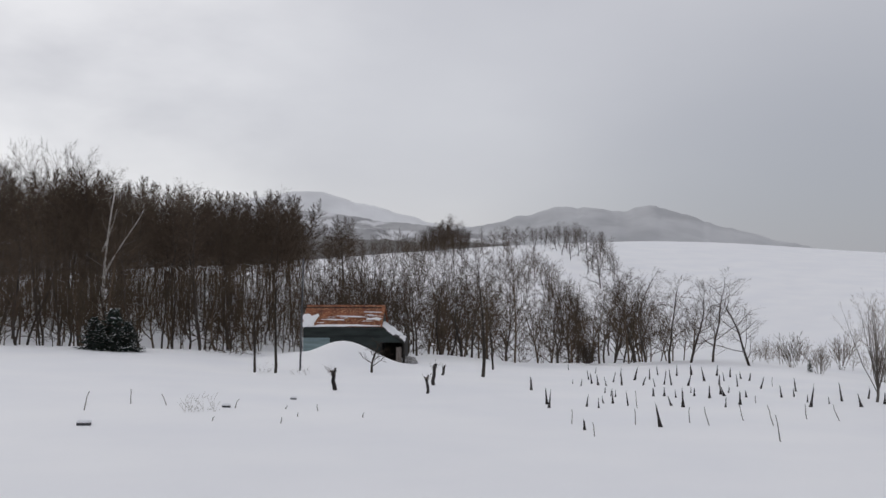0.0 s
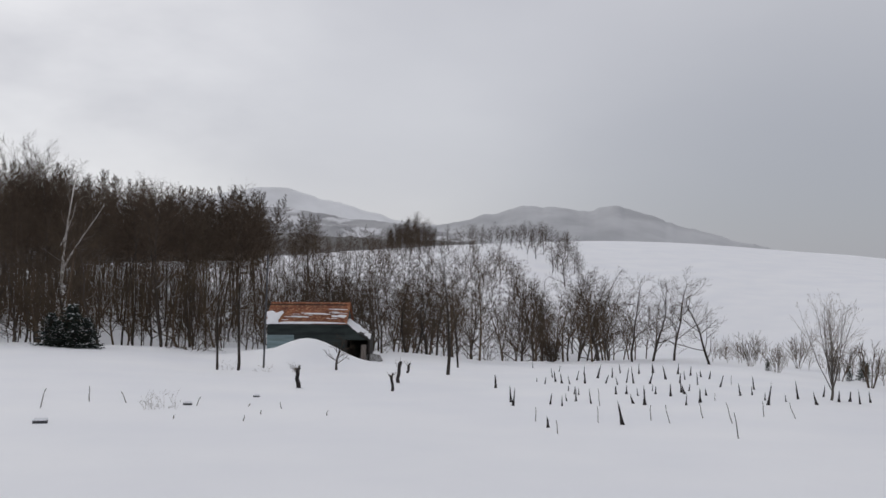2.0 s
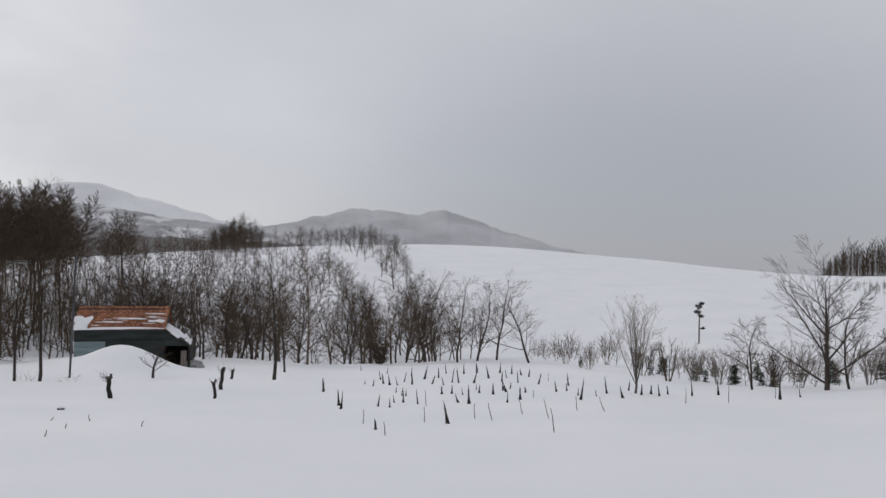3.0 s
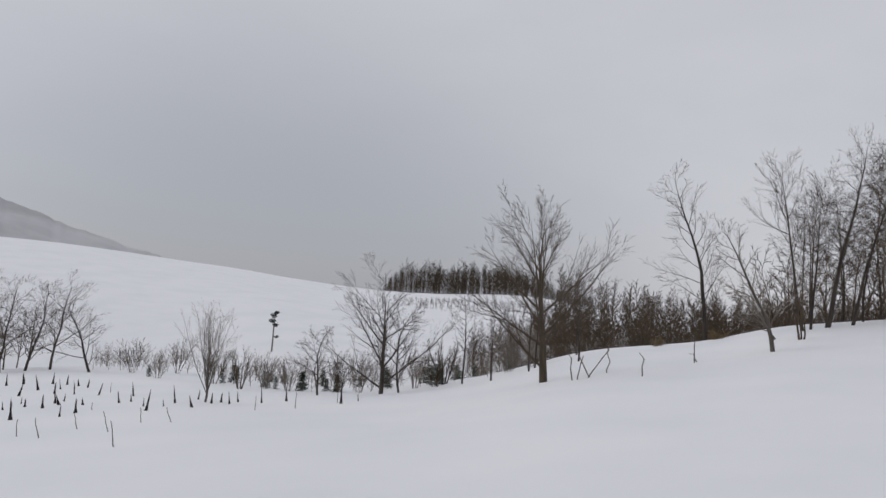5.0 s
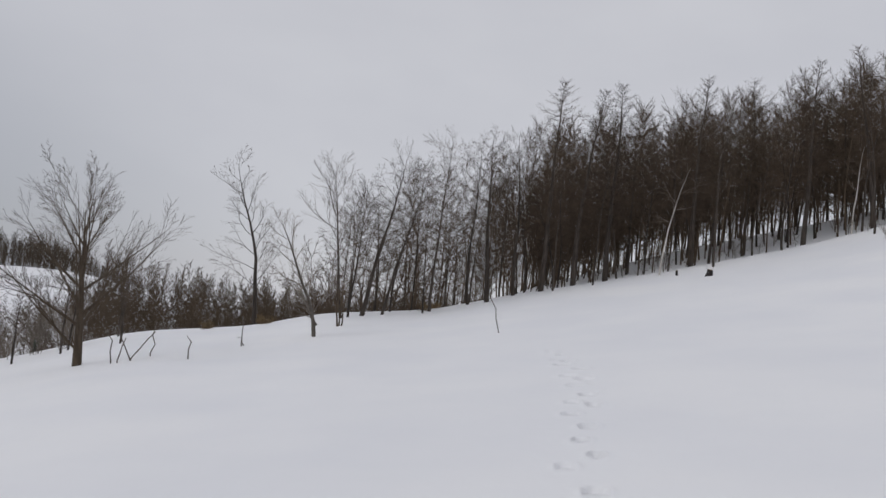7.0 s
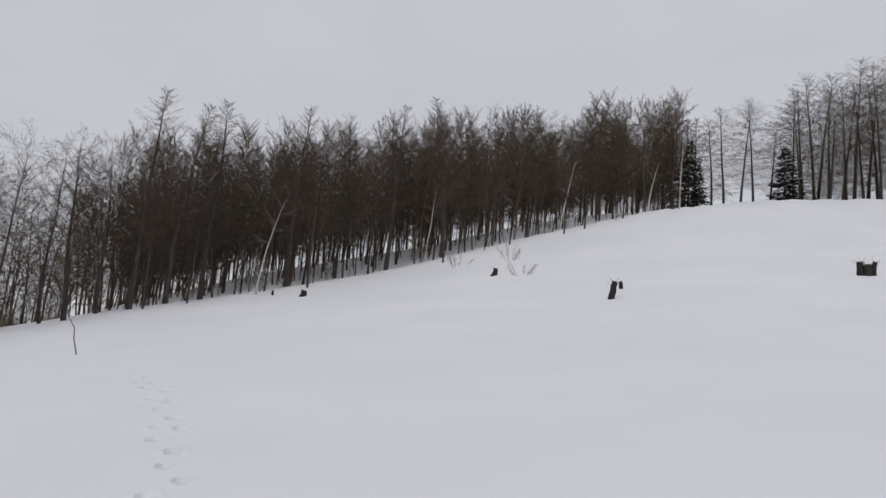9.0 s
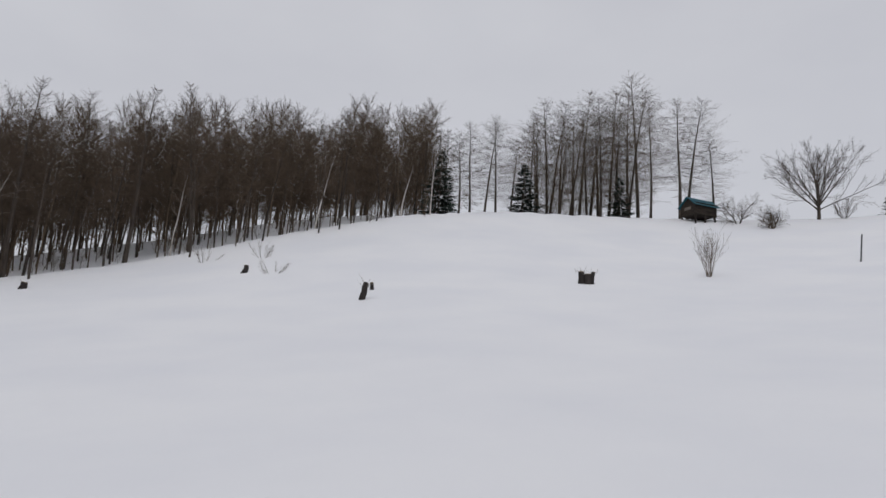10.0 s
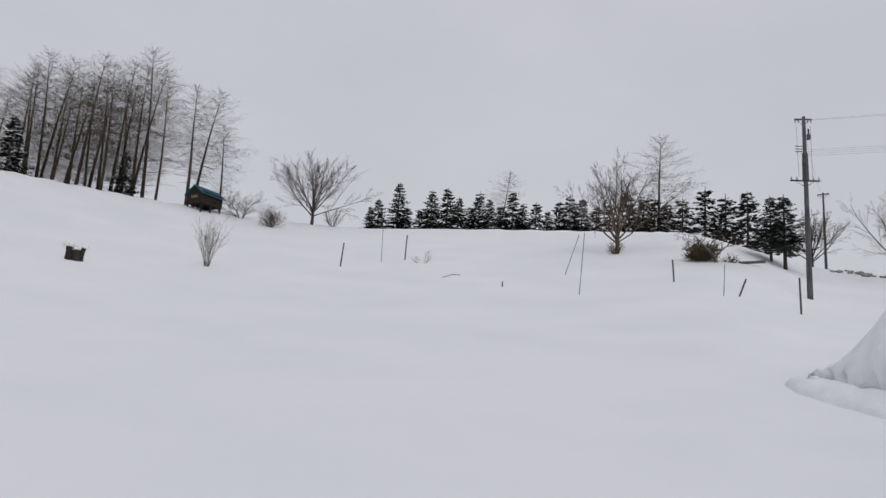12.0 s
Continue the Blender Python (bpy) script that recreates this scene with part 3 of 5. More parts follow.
merged("far_woods", FD, [(x, y, (2.3 + q * math.tan(radians(3.8 - 0.5 * abs(a - 0.2))) - gz(x, y)) / 12.0 * (0.8 + 0.25 * ((i * 0.618) % 1)), 1.9 * i) for i, (x, y, a, q) in enumerate(scatter(14, 66, (-1.7, 1.9), lambda a: (190, 214), 1.2))], TWIG, "dark clump of trees on the far ridge", "woods")
merged("far_woods", FF, [(x, y, 0.42 + 0.15 * ((i * 0.618) % 1), 1.9 * i) for i, (x, y, a, q) in enumerate(scatter(15, 46, (4.6, 12.8), lambda a: (205 - max(0.0, a - 9.5) * 22, 216 - max(0.0, a - 9.5) * 22), 1.2))], TWIG, "line of dark trees along the far ridge", "woods")
merged("far_woods", FP, [(x, y, (2.3 + q * math.tan(radians(4.3 - 0.9 * abs(a + 7.4))) - gz(x, y)) / 12.0, 1.9 * i) for i, (x, y, a, q) in enumerate(scatter(16, 9, (-8.3, -6.6), lambda a: (122, 136), 0.8))], TWIG, "tall dark tree group on the far slope", "woods")
# brown thicket in the hollow and the far woods behind it
merged("thicket", FY, [(x, y, (2.3 - gz(x, y) + q * np.interp(a, [47, 56, 70, 84], [0.002, 0.010, 0.020, 0.036])) / 6.0 * (0.84 + 0.2 * ((i * 0.618) % 1)) * min(1.0, 0.55 + 0.45 * max(0.0, a - 49) / 6), 1.9 * i) for i, (x, y, a, q) in enumerate(scatter(9, 310, (48, 86), lambda a: (rim_at(a) + 11, rim_at(a) + 60), 1.5, keep=lambda a, r: (r * 3.77) % 1 < (a - 47) / 5))], TWIG_WARM, "dense brown thicket filling the hollow", "thicket")
merged("far_woods", FT, [(x, y, (0.98 + 0.08 * math.sin(i * 1.9)) * min(1.0, 0.45 + (a - 41.8) / 2.5) * min(1.0, max(0.4, 1 - (a - 51) / 7)), 1.9 * i) for i, (x, y, a, q) in enumerate(scatter(10, 360, (41.8, 57), lambda a: (292, 340), 1.6))], TWIG_WARM, "far bare wood on the hilltop", "woods")
merged("far_woods", FT, [(x, y, 0.85 + 0.12 * math.sin(i * 1.9), 1.9 * i) for i, (x, y, a, q) in enumerate(scatter(11, 110, (53, 80), lambda a: (180, 300), 3.0))], TWIG, "far bare wood behind the hollow", "woods")
merged("undergrowth", FT[:3], [(x, y, 0.10 + 0.05 * ((i * 0.618) % 1), 1.9 * i) for i, (x, y, a, q) in enumerate(scatter(12, 280, (43.6, 54), lambda a: (172, 208), 0.9))], BARK_GREY, "grey scrub band across the far snowfield", "undergrowth")

# ---- larches on the crest ----
def larch(a, q, el, i, lean=0.6, wide=1.35):
    px, py = polar(a, q)
    return plant_tree(LV[i % 5], px, py, (2.3 + q * math.tan(radians(el)) - gz(px, py)) / 17.0, i * 1.7, "tall bare larch with thin level branches on the crest", "larch", "larches on the crest", "larch", lean=lean, wide=wide)


for i, a in enumerate((126.2, 127.4, 128.3, 129.4, 130.3, 131.3)):
    larch(a, 78 + 3 * (i % 3), 20.8 - 0.25 * (i % 2), i)
for i, a in enumerate(np.linspace(132.8, 140.9, 20)):
    larch(a + 0.2 * math.sin(i * 9.0), 84 + 10 * ((i * 0.618) % 1), np.interp(a, [132.8, 136, 139, 140.9], [22.0, 22.4, 23.0, 23.6]) - 0.5 * ((i * 0.37) % 1), i)
for i, (a, q, el) in enumerate(((141.9, 84, 23.7), (144.0, 83, 22.6), (144.5, 86, 22.3), (146.4, 86, 19.8))):
    larch(a, q, el, i + 1, wide=(1.0, 1.6, 1.5, 1.5)[i])
# two larches and a dark clump on the far ridge
for i, (a, q, el) in enumerate(((-7.45, 130, 4.3), (-0.9, 205, 3.4), (0.0, 208, 3.6), (0.8, 204, 4.15), (1.3, 207, 3.5), (-1.6, 203, 3.2), (1.9, 206, 3.1), (0.4, 200, 3.3), (9.2, 200, 3.5), (9.8, 203, 3.4))):
    px, py = polar(a, q)
    plant_tree(LV[i % 5], px, py, (2.3 + q * math.tan(radians(el)) - gz(px, py)) / 17.0, i * 1.3, "dark bare larch standing on the far slope", "larch", "larches on the far slope", "larch", wide=1.8)

# ---- evergreens ----
def conifer_meshes(seed, height, width, needle, sparse=1.0, bare=0.06):
    """Trunk, drooping sprays of needles, and a little snow lying on them."""
    rng = random.Random(seed)
    segs = [(Vector((0, 0, -0.4)), Vector((0, 0, height * 0.5)), height * 0.016, height * 0.011), (Vector((0, 0, height * 0.5)), Vector((0, 0, height)), height * 0.011, 0.01)]
    V, F = tubes(segs, 6)
    trunk = raw("conifer_trunk", V, F, BARK, True)
    blades, snow, wood = [], [], []
    z = height * bare
    while z < height * 0.97:
        f = z / height
        reach = width * (1 - f) ** 0.95 * rng.uniform(0.8, 1.12) + 0.10
        whorl, turn = rng.randint(6, 9), rng.uniform(0, 6.283)
        for k in range(whorl):
            if rng.random() > sparse:
                continue
            a = turn + 6.283 * (k + rng.uniform(-0.3, 0.3)) / whorl
            ln = reach * rng.uniform(0.62, 1.1)
            out = Vector((math.cos(a), math.sin(a), 0))
            side = Vector((-out.y, out.x, 0))
            tip = rng.uniform(-0.50, -0.26) * (1 - f * 0.8)
            p0 = Vector((0, 0, z + rng.gauss(0, 0.012) * height))

            def at(u):
                return p0 + out * (ln * u) + Vector((0, 0, (tip * u + 0.26 * u ** 3) * ln))
            wood.append((at(0), at(1.0), 0.018, 0.0))
            n = max(4, int(ln * 9))
            for i in range(n):
                u = 0.12 + 0.88 * (i + rng.random()) / n
                q = at(u)
                for sd in (-1, 1):
                    b = (out * rng.uniform(0.5, 1.0) + side * sd * rng.uniform(0.3, 0.9) + Vector((0, 0, rng.uniform(-0.45, 0.02)))).normalized()
                    L = (0.14 + 0.26 * ln * (1.1 - u)) * rng.uniform(0.7, 1.3)
                    w = b.cross(Vector((0, 0, 1))).normalized() * L * 0.24 + Vector((0, 0, rng.uniform(-0.04, 0.04)))
                    quad = (q, q + b * L * 0.55 + w, q + b * L, q + b * L * 0.55 - w)
                    blades.append(quad)
                    if rng.random() < 0.11 and u > 0.35:
                        up = Vector((0, 0, 0.035))
                        snow.append(tuple(c + up for c in quad))
        z += height * (0.062 - 0.025 * f) * rng.uniform(0.85, 1.2)

    def leafmesh(name, quads, mat):
        Vq = np.array([[c[:] for c in q] for q in quads]).reshape(-1, 3)
        return raw(name, Vq, np.arange(len(Vq)).reshape(-1, 4), mat)
    Vb, Tb = spikes(wood)
    return trunk, raw("conifer_branches", Vb, np.zeros((0, 4), int), BARK, False, Tb), leafmesh("conifer_needles", blades, needle), leafmesh("conifer_snow", snow or blades[:2], SNOW_CLOD)


CV = [conifer_meshes(500 + i, 6.0, (1.7, 2.0, 1.6, 1.9)[i], NEEDLE, 0.95) for i in range(4)]
CR = [conifer_meshes(520 + i, 6.0, 1.9, NEEDLE, 0.9, 0.26) for i in range(2)]
CY = [conifer_meshes(540 + i, 2.0, 0.55, NEEDLE_LIGHT, 0.6, 0.12) for i in range(2)]


def conifer(pool, i, x, y, height, label, name="spruce", group="", size=6.0, wide=1.0, sink=0.0):
    k = height / size
    t = thing(name, label, "spruce" if name == "spruce" else "tree", group, pose(x, y, gz(x, y) - sink, 0, 0, i * 77) @ Matrix.Diagonal((k * wide, k * wide, k, 1)))
    for n, me in zip(("trunk", "branchwork", "needles", "snow_load"), pool[i % len(pool)]):
        ob = part(n, me, None, t)
        if n in ("branchwork", "snow_load"):
            tagged(ob, kind="stuff")
    return t


# the dark row behind the crest
for i, (a, el) in enumerate(((157.6, 15.3), (158.2, 16.0), (159.7, 17.3), (160.4, 15.6), (161.4, 15.4), (162.3, 17.0), (163.5, 17.2), (164.4, 16.6), (165.3, 15.9), (166.0, 17.1), (166.8, 16.6), (167.7, 16.2), (168.6, 17.2), (169.4, 16.4), (170.4, 16.5), (171.3, 15.9),
                             (172.2, 16.6), (173.0, 17.1), (173.9, 16.9), (175.0, 16.3), (176.0, 16.5), (177.4, 17.2), (178.5, 17.0), (179.3, 17.0), (180.2, 16.5), (181.3, 16.9), (182.9, 17.6), (184.3, 17.1), (185.8, 17.2))):
    q = 92 + 3 * math.sin(i * 2.4)
    x, y = polar(a, q)
    conifer(CV, i, x, y, max(2.0, 2.3 + q * math.tan(radians(el + 0.35)) - gz(x, y)), "dark green spruce flecked with snow in a row", group="spruce row", wide=1.4)
conifer(CR, 1, *polar(188.2, 62), 6.0, "large dark spruce beside the utility pole", wide=1.6)
conifer(CR, 0, *polar(187.3, 63.5), 5.4, "large dark spruce beside the utility pole", wide=1.5)
conifer(CV, 2, *polar(132.3, 82), 7.6, "dark spruce among the tall larches", wide=1.5)
conifer(CV, 0, *polar(139.6, 83), 5.4, "dark spruce among the tall larches", wide=1.3)
conifer(CV, 3, *polar(125.8, 74), 7.5, "dark broad spruce at the corner of the wood", wide=1.1)
conifer(CV, 2, *polar(126.5, 76), 5.2, "dark broad spruce at the corner of the wood", wide=1.0)


CB = [conifer_meshes(560 + i, 2.4, 1.25, NEEDLE, 1.0, 0.02) for i in range(3)]
for i, (dx, dy, h, w) in enumerate(((-1.75, 0.0, 1.9, 1.1), (-0.75, 0.3, 2.5, 1.1), (0.3, -0.1, 1.8, 1.1), (-1.2, -0.5, 1.5, 1.0), (-0.2, -0.6, 1.4, 1.0))):
    conifer(CB, i, -18.6 + dx, 44.6 + dy, h, "low bushy dark spruce half sunk in snow", group="bushy spruces", size=2.4, wide=w)
for i, (x, y, h) in enumerate(((30.5, 38.0, 1.6), (33.0, 36.0, 1.9), (28.0, 41.0, 1.3), (35.0, 33.5, 1.5), (36.4, 31.8, 1.2), (26.0, 44.0, 1.4), (37.5, 30.0, 1.1), (23.0, 48.0, 1.2))):
    conifer(CY, i, x, y, h * 0.65, "young thin spruce poking from the snow", group="young spruces", size=2.0)
for i, (x, y, a, q) in enumerate(scatter(63, 18, (30, 48), lambda a: (rim_at(a) - 3, rim_at(a) + 7), 1.4)):
    conifer(CY, i, x, y, 0.8 + 0.6 * ((i * 0.618) % 1), "young thin spruce flecked with snow", group="young spruces", size=2.0, wide=1.3)
# a tall thin pine, bare but for tufts at its head
pine = thing("pine", "thin pine with needle tufts only at its head", "pine", m=pose(48.0, 71.5, gz(48.0, 71.5)))
V, F = tubes([(Vector((0, 0, -0.4)), Vector((0.05, 0, 2.4)), 0.09, 0.07), (Vector((0.05, 0, 2.4)), Vector((0.15, 0, 4.3)), 0.07, 0.03)], 6)
part("trunk", raw("pine_trunk", V, F, BARK_GREY, True), None, pine)
prng = random.Random(9)
for z0, r, ox in ((4.25, 0.26, 0.2), (3.95, 0.34, -0.15), (3.35, 0.32, -0.28), (2.9, 0.30, 0.14), (1.6, 0.24, 0.3)):
    quads = []
    for k in range(70 if z0 > 2 else 24):
        a, u = prng.uniform(0, 6.283), prng.random() ** 0.5
        c = Vector((0.1 + ox + math.cos(a) * u * r, math.sin(a) * u * r, z0 + prng.uniform(-0.75, 0.75) * r * math.sqrt(max(0.04, 1 - u * u))))
        b = Vector((prng.gauss(0, 1), prng.gauss(0, 1), prng.gauss(0.2, 0.5))).normalized() * 0.22
        w = b.orthogonal().normalized() * 0.05
        quads += [c - b * 0.4, c + w, c + b, c - w]
    part("needles", raw("pine_needles", np.array([q[:] for q in quads]), np.arange(len(quads)).reshape(-1, 4), NEEDLE), None, pine)


# ---- single bare trees ----
def hero(spec, seed, x, y, h, r, bark, twig, label, name="tree", split=2, lean=0.03, wide=1.0, turn=0.0, group="", **changes):
    sp = dict(spec, **changes)
    pair = wood_meshes(name, skeleton_of(seed, h, r, sp, lean), bark, twig, split)
    t = thing(name, label, "shrub" if name == "shrub" else "tree", group, pose(x, y, gz(x, y), 0, 0, turn) @ Matrix.Diagonal((wide, wide, 1, 1)))
    part("trunk", pair[0], None, t)
    part("crown", pair[1], None, t)
    return t


def clump(stems, seed, x, y, h, spread, r, bark, twig, label, name="shrub", group="", spec=None, split=1):
    """Several stems from one root."""
    rng, sp = random.Random(seed), spec or dict(BUSH, count=(8, 5), start=(0.25, 0.2), reach=(0.36, 0.5), angle=(22, 26), wiggle=(0.07, 0.10, 0.12))
    slim = min(1.0, max(0.2, h / 5))
    sp = dict(sp, thick=tuple(q * slim for q in sp["thick"]), thin=sp["thin"] * slim)
    out = {i: [] for i in range(len(sp["segs"]))}
    for k in range(stems):
        a = 6.283 * (k + rng.random() * 0.7) / stems
        d = Vector((math.cos(a) * spread * rng.uniform(0.3, 1.1), math.sin(a) * spread * rng.uniform(0.3, 1.1), 1)).normalized()
        grow(rng, Vector((math.cos(a) * 0.08, math.sin(a) * 0.08, -0.3)), d, (h + 0.3) * rng.uniform(0.7, 1.0), r * rng.uniform(0.7, 1.1), 0, sp, out)
    k = h / max(s[1].z for v in out.values() for s in v)
    out = {i: [(a * k, b * k, ra, rb) for a, b, ra, rb in v] for i, v in out.items()}
    pair = wood_meshes(name, out, bark, twig, split)
    t = thing(name, label, "shrub" if name == "shrub" else "tree", group, pose(x, y, gz(x, y)))
    part("trunk", pair[0], None, t)
    part("crown", pair[1], None, t)
    return t


def vase(seed, x, y, h, r, limbs, spread, fork, bark, twig, label, turn=0.0, group="", **changes):
    """A short trunk that opens into long rising limbs."""
    rng, sp = random.Random(seed), dict(BROAD, **changes)
    out = {i: [] for i in range(5)}
    top = h * (fork + 0.16)
    p = Vector((0, 0, -0.4))
    for i in range(4):
        q = Vector((rng.gauss(0, 0.02), rng.gauss(0, 0.02), -0.4 + (top + 0.4) * (i + 1) / 4))
        out[0].append((p, q, r * (1.12 - 0.1 * i), r * (1.02 - 0.1 * i)))
        p = q
    for k in range(limbs):
        f = k / (limbs - 1)
        tilt = radians(spread) * (1 - f) ** 0.9 * rng.uniform(0.85, 1.15) + 0.04
        a = k * 2.4 + rng.uniform(-0.3, 0.3)
        d = Vector((math.sin(tilt) * math.cos(a), math.sin(tilt) * math.sin(a), math.cos(tilt)))
        z = h * (fork + 0.16 * f)
        ln = (h - z) * (0.78 + 0.22 * math.cos(tilt)) / max(0.8, math.cos(tilt * 0.8)) * rng.uniform(0.85, 1.05)
        grow(rng, Vector((0, 0, z)), d, ln, r * rng.uniform(0.28, 0.46), 1, sp, out)
    k = h / max(s[1].z for v in out.values() for s in v)
    out = {i: [(a * k, c * k, ra, rb) for a, c, ra, rb in v] for i, v in out.items()}
    pair = wood_meshes("tree", out, bark, twig, 2)
    t = thing("tree", label, "tree", group, pose(x, y, gz(x, y), 0, 0, turn))
    part("trunk", pair[0], None, t)
    part("crown", pair[1], None, t)
    return t


# the large spreading tree at the field's edge, and its neighbours
big_tree = hero(ELM, 27, 24.9, 18.1, 8.2, 0.185, BARK_ELM, TWIG_WARM, "large bare spreading tree with a thick brown trunk", lean=0.0)
big_tree.matrix_basis = pose(24.9, 18.1, gz(24.9, 18.1), 0, 0, -54) @ pose(0, 0, 0, 0, -4.5, 0) @ pose(0, 0, 0, 0, 0, 100)
hero(UPRIGHT, 31, *polar(65.3, 49), 11.2, 0.16, BARK, TWIG, "tall bare tree with a forked top", count=(24, 9, 6), reach=(0.24, 0.46, 0.5), start=(0.16, 0.2, 0.2), angle=(50, 42, 36), wiggle=(0.07, 0.18, 0.14, 0.1), shape=lambda r: 1.35 - 0.7 * r)


def edge_tree(spec, seed, a, dd, top_a, el, r, label, bark=BARK, twig=TWIG, **changes):
    """A tree at the edge of the wood, leaning from its foot to where its top stands."""
    q = rim_at(a) + dd - 1.8
    x, y = polar(a, q)
    h = 2.3 + q * math.tan(radians(el + 0.4)) - gz(x, y)
    lean = math.degrees(math.atan2(q * math.tan(radians(top_a - a)), h))
    t = hero(spec, seed, x, y, h / math.cos(radians(lean)), r, bark, twig, label, split=1, group="hillside wood", lean=0.01, **changes)
    t.matrix_basis = pose(x, y, gz(x, y), 0, 0, -a) @ pose(0, 0, 0, 0, lean, 0)
    return t


for i, (sp, a, dd, top_a, el, r) in enumerate(((UPRIGHT, 71.4, -2.0, 69.7, 11.4, 0.10), (UPRIGHT, 71.9, -1.5, 71.6, 10.2, 0.08), (ALDER, 72.9, -1.0, 74.6, 12.6, 0.15), (ALDER, 74.4, -0.5, 76.0, 11.5, 0.10), (ALDER, 77.9, 0.0, 77.2, 13.4, 0.11), (ALDER, 80.7, 0.5, 78.6, 13.4, 0.12),
                                           (ALDER, 82.1, 0.0, 81.3, 14.6, 0.17), (ALDER, 84.0, 1.0, 83.6, 14.4, 0.13))):
    edge_tree(sp, 700 + i, a, dd, top_a, el, r, "slender dark tree at the wood's edge with feathery branches")
for i, (a, dd, top_a, el) in enumerate(((86.0, 1.0, 86.4, 18.3), (88.3, 2.0, 88.2, 17.0), (90.6, 1.5, 90.3, 18.3), (96.5, 3.0, 96.3, 18.6), (103.7, 4.0, 103.6, 19.4), (107.9, 4.0, 107.8, 20.2))):
    edge_tree(LARCH, 720 + i, a, dd, top_a, el, 0.20, "tall dark larch standing over the edge of the wood", wiggle=(0.035, 0.09, 0.12), reach=(0.17, 0.36))
forked = {i: [] for i in range(4)}
vrng, vspec = random.Random(12), dict(SCRUB, count=(20, 8, 6), reach=(0.36, 0.42, 0.5), angle=(40, 36, 34), up=(0.04, 0.10, 0.06, 0.04), thick=(1, 0.03, 0.012, 0.008), thin=0.006)
grow(vrng, Vector((0, 0, -0.3)), Vector((0.12, 0.1, 1)).normalized(), 5.6, 0.10, 0, vspec, forked)
grow(vrng, Vector((0.05, 0, 0.5)), Vector((-0.35, 0.95, 1.05)).normalized(), 2.7, 0.055, 0, dict(vspec, up=(0.0, 0.04, 0.04, 0.03)), forked)
vt = thing("tree", "small pale-barked tree with a second stem leaning away", "tree", m=pose(32.7, 12.1, gz(32.7, 12.1)))
pair = wood_meshes("forked_tree", forked, BARK_GREY, TWIG_PALE)
part("trunk", pair[0], None, vt)
part("crown", pair[1], None, vt)
clump(3, 14, 37.7, 12.7, 2.6, 0.25, 0.06, BARK_WARM, TWIG_WARM, "cluster of short brown stems at the field's edge", "shrub")
hero(ELM, 15, 27.4, 30.4, 7.5, 0.14, BARK, TWIG, "bare tree with long limbs rising from near its foot", turn=100, lean=0.0, start=(0.07, 0.2, 0.15, 0.15), angle=(56, 30, 28, 28), reach=(0.86, 0.46, 0.48, 0.55))
hero(SCRUB, 16, 28.1, 29.7, 5.4, 0.07, BARK, TWIG, "slim bare tree beside the fanning one", split=1)
vase(17, 15.6, 27.5, 4.1, 0.055, 14, 21, 0.08, BARK_GREY, TWIG_PALE, "young bare tree with many thin rising branches", thin=0.004, thick=(1, 0.03, 0.010, 0.006, 0.004), count=(13, 7, 4, 3))
hero(SCRUB, 18, 25.1, 32.8, 3.8, 0.07, BARK, TWIG, "small bare tree beyond the stalk rows", split=1)
hero(FOREST, 19, 31.0, 27.9, 5.4, 0.06, BARK, TWIG, "slender bare young tree with level branches", split=1, count=(22, 5, 3))
clump(6, 20, 24.3, 39.2, 2.6, 0.45, 0.05, BARK_WARM, TWIG_WARM, "brown many-stemmed shrub in the snow")
clump(7, 21, 33.1, 31.2, 3.2, 0.4, 0.05, BARK, TWIG, "dark many-stemmed shrub in the snow")
for i, (x, y, h) in enumerate(((30.3, 25.3, 4.0), (31.5, 23.8, 4.6), (33.0, 24.6, 5.2), (34.0, 22.5, 4.4), (32.0, 21.2, 3.6), (36.0, 24.0, 5.0))):
    hero(FOREST, 50 + i, x, y, h, 0.055, BARK, TWIG, "slim bare sapling near the large tree", split=1, group="saplings", count=(16, 5, 3))
for i, (a, q, h) in enumerate(((24.5, 60, 2.6), (26.2, 52, 1.9), (27.5, 62, 3.0), (30.0, 50, 2.4), (33.5, 50, 2.6), (35.2, 47, 2.2), (38.9, 47, 2.4), (40.4, 46, 2.6), (44.5, 45, 2.4), (46.0, 43, 2.0), (51.5, 44, 2.8), (53.0, 43, 2.6))):
    clump(11, 80 + i, *polar(a, q), h, 0.42, 0.015, *((BARK_WARM, TWIG_WARM) if i % 3 == 0 else (BARK_GREY, TWIG_PALE)), "bare thin-stemmed shrub along the field's edge", group="edge shrubs")
merged("undergrowth", SB, [(x, y, 0.22 + 0.2 * (i % 5) / 5, 1.3 * i) for i, (x, y, a, q) in enumerate(scatter(26, 110, (22, 52), lambda a: (rim_at(a) - 2, rim_at(a) + 9), 0.8))], TWIG_PALE, "low pale brush along the field's edge", "undergrowth")
# the five trees behind the stalk rows
for i, (a, q, el) in enumerate(((14.9, 64, 0.4), (16.5, 63, -0.2), (17.9, 64, -0.4), (19.4, 65, 0.3), (21.9, 60, -0.9))):
    x, y = polar(a, q)
    hero(SCRUB, 60 + i, x, y, 2.3 + q * math.tan(radians(el)) - gz(x, y), 0.11, BARK, TWIG, "bare tree standing behind the stalk rows", split=1, group="trees behind the stalks", lean=0.1)
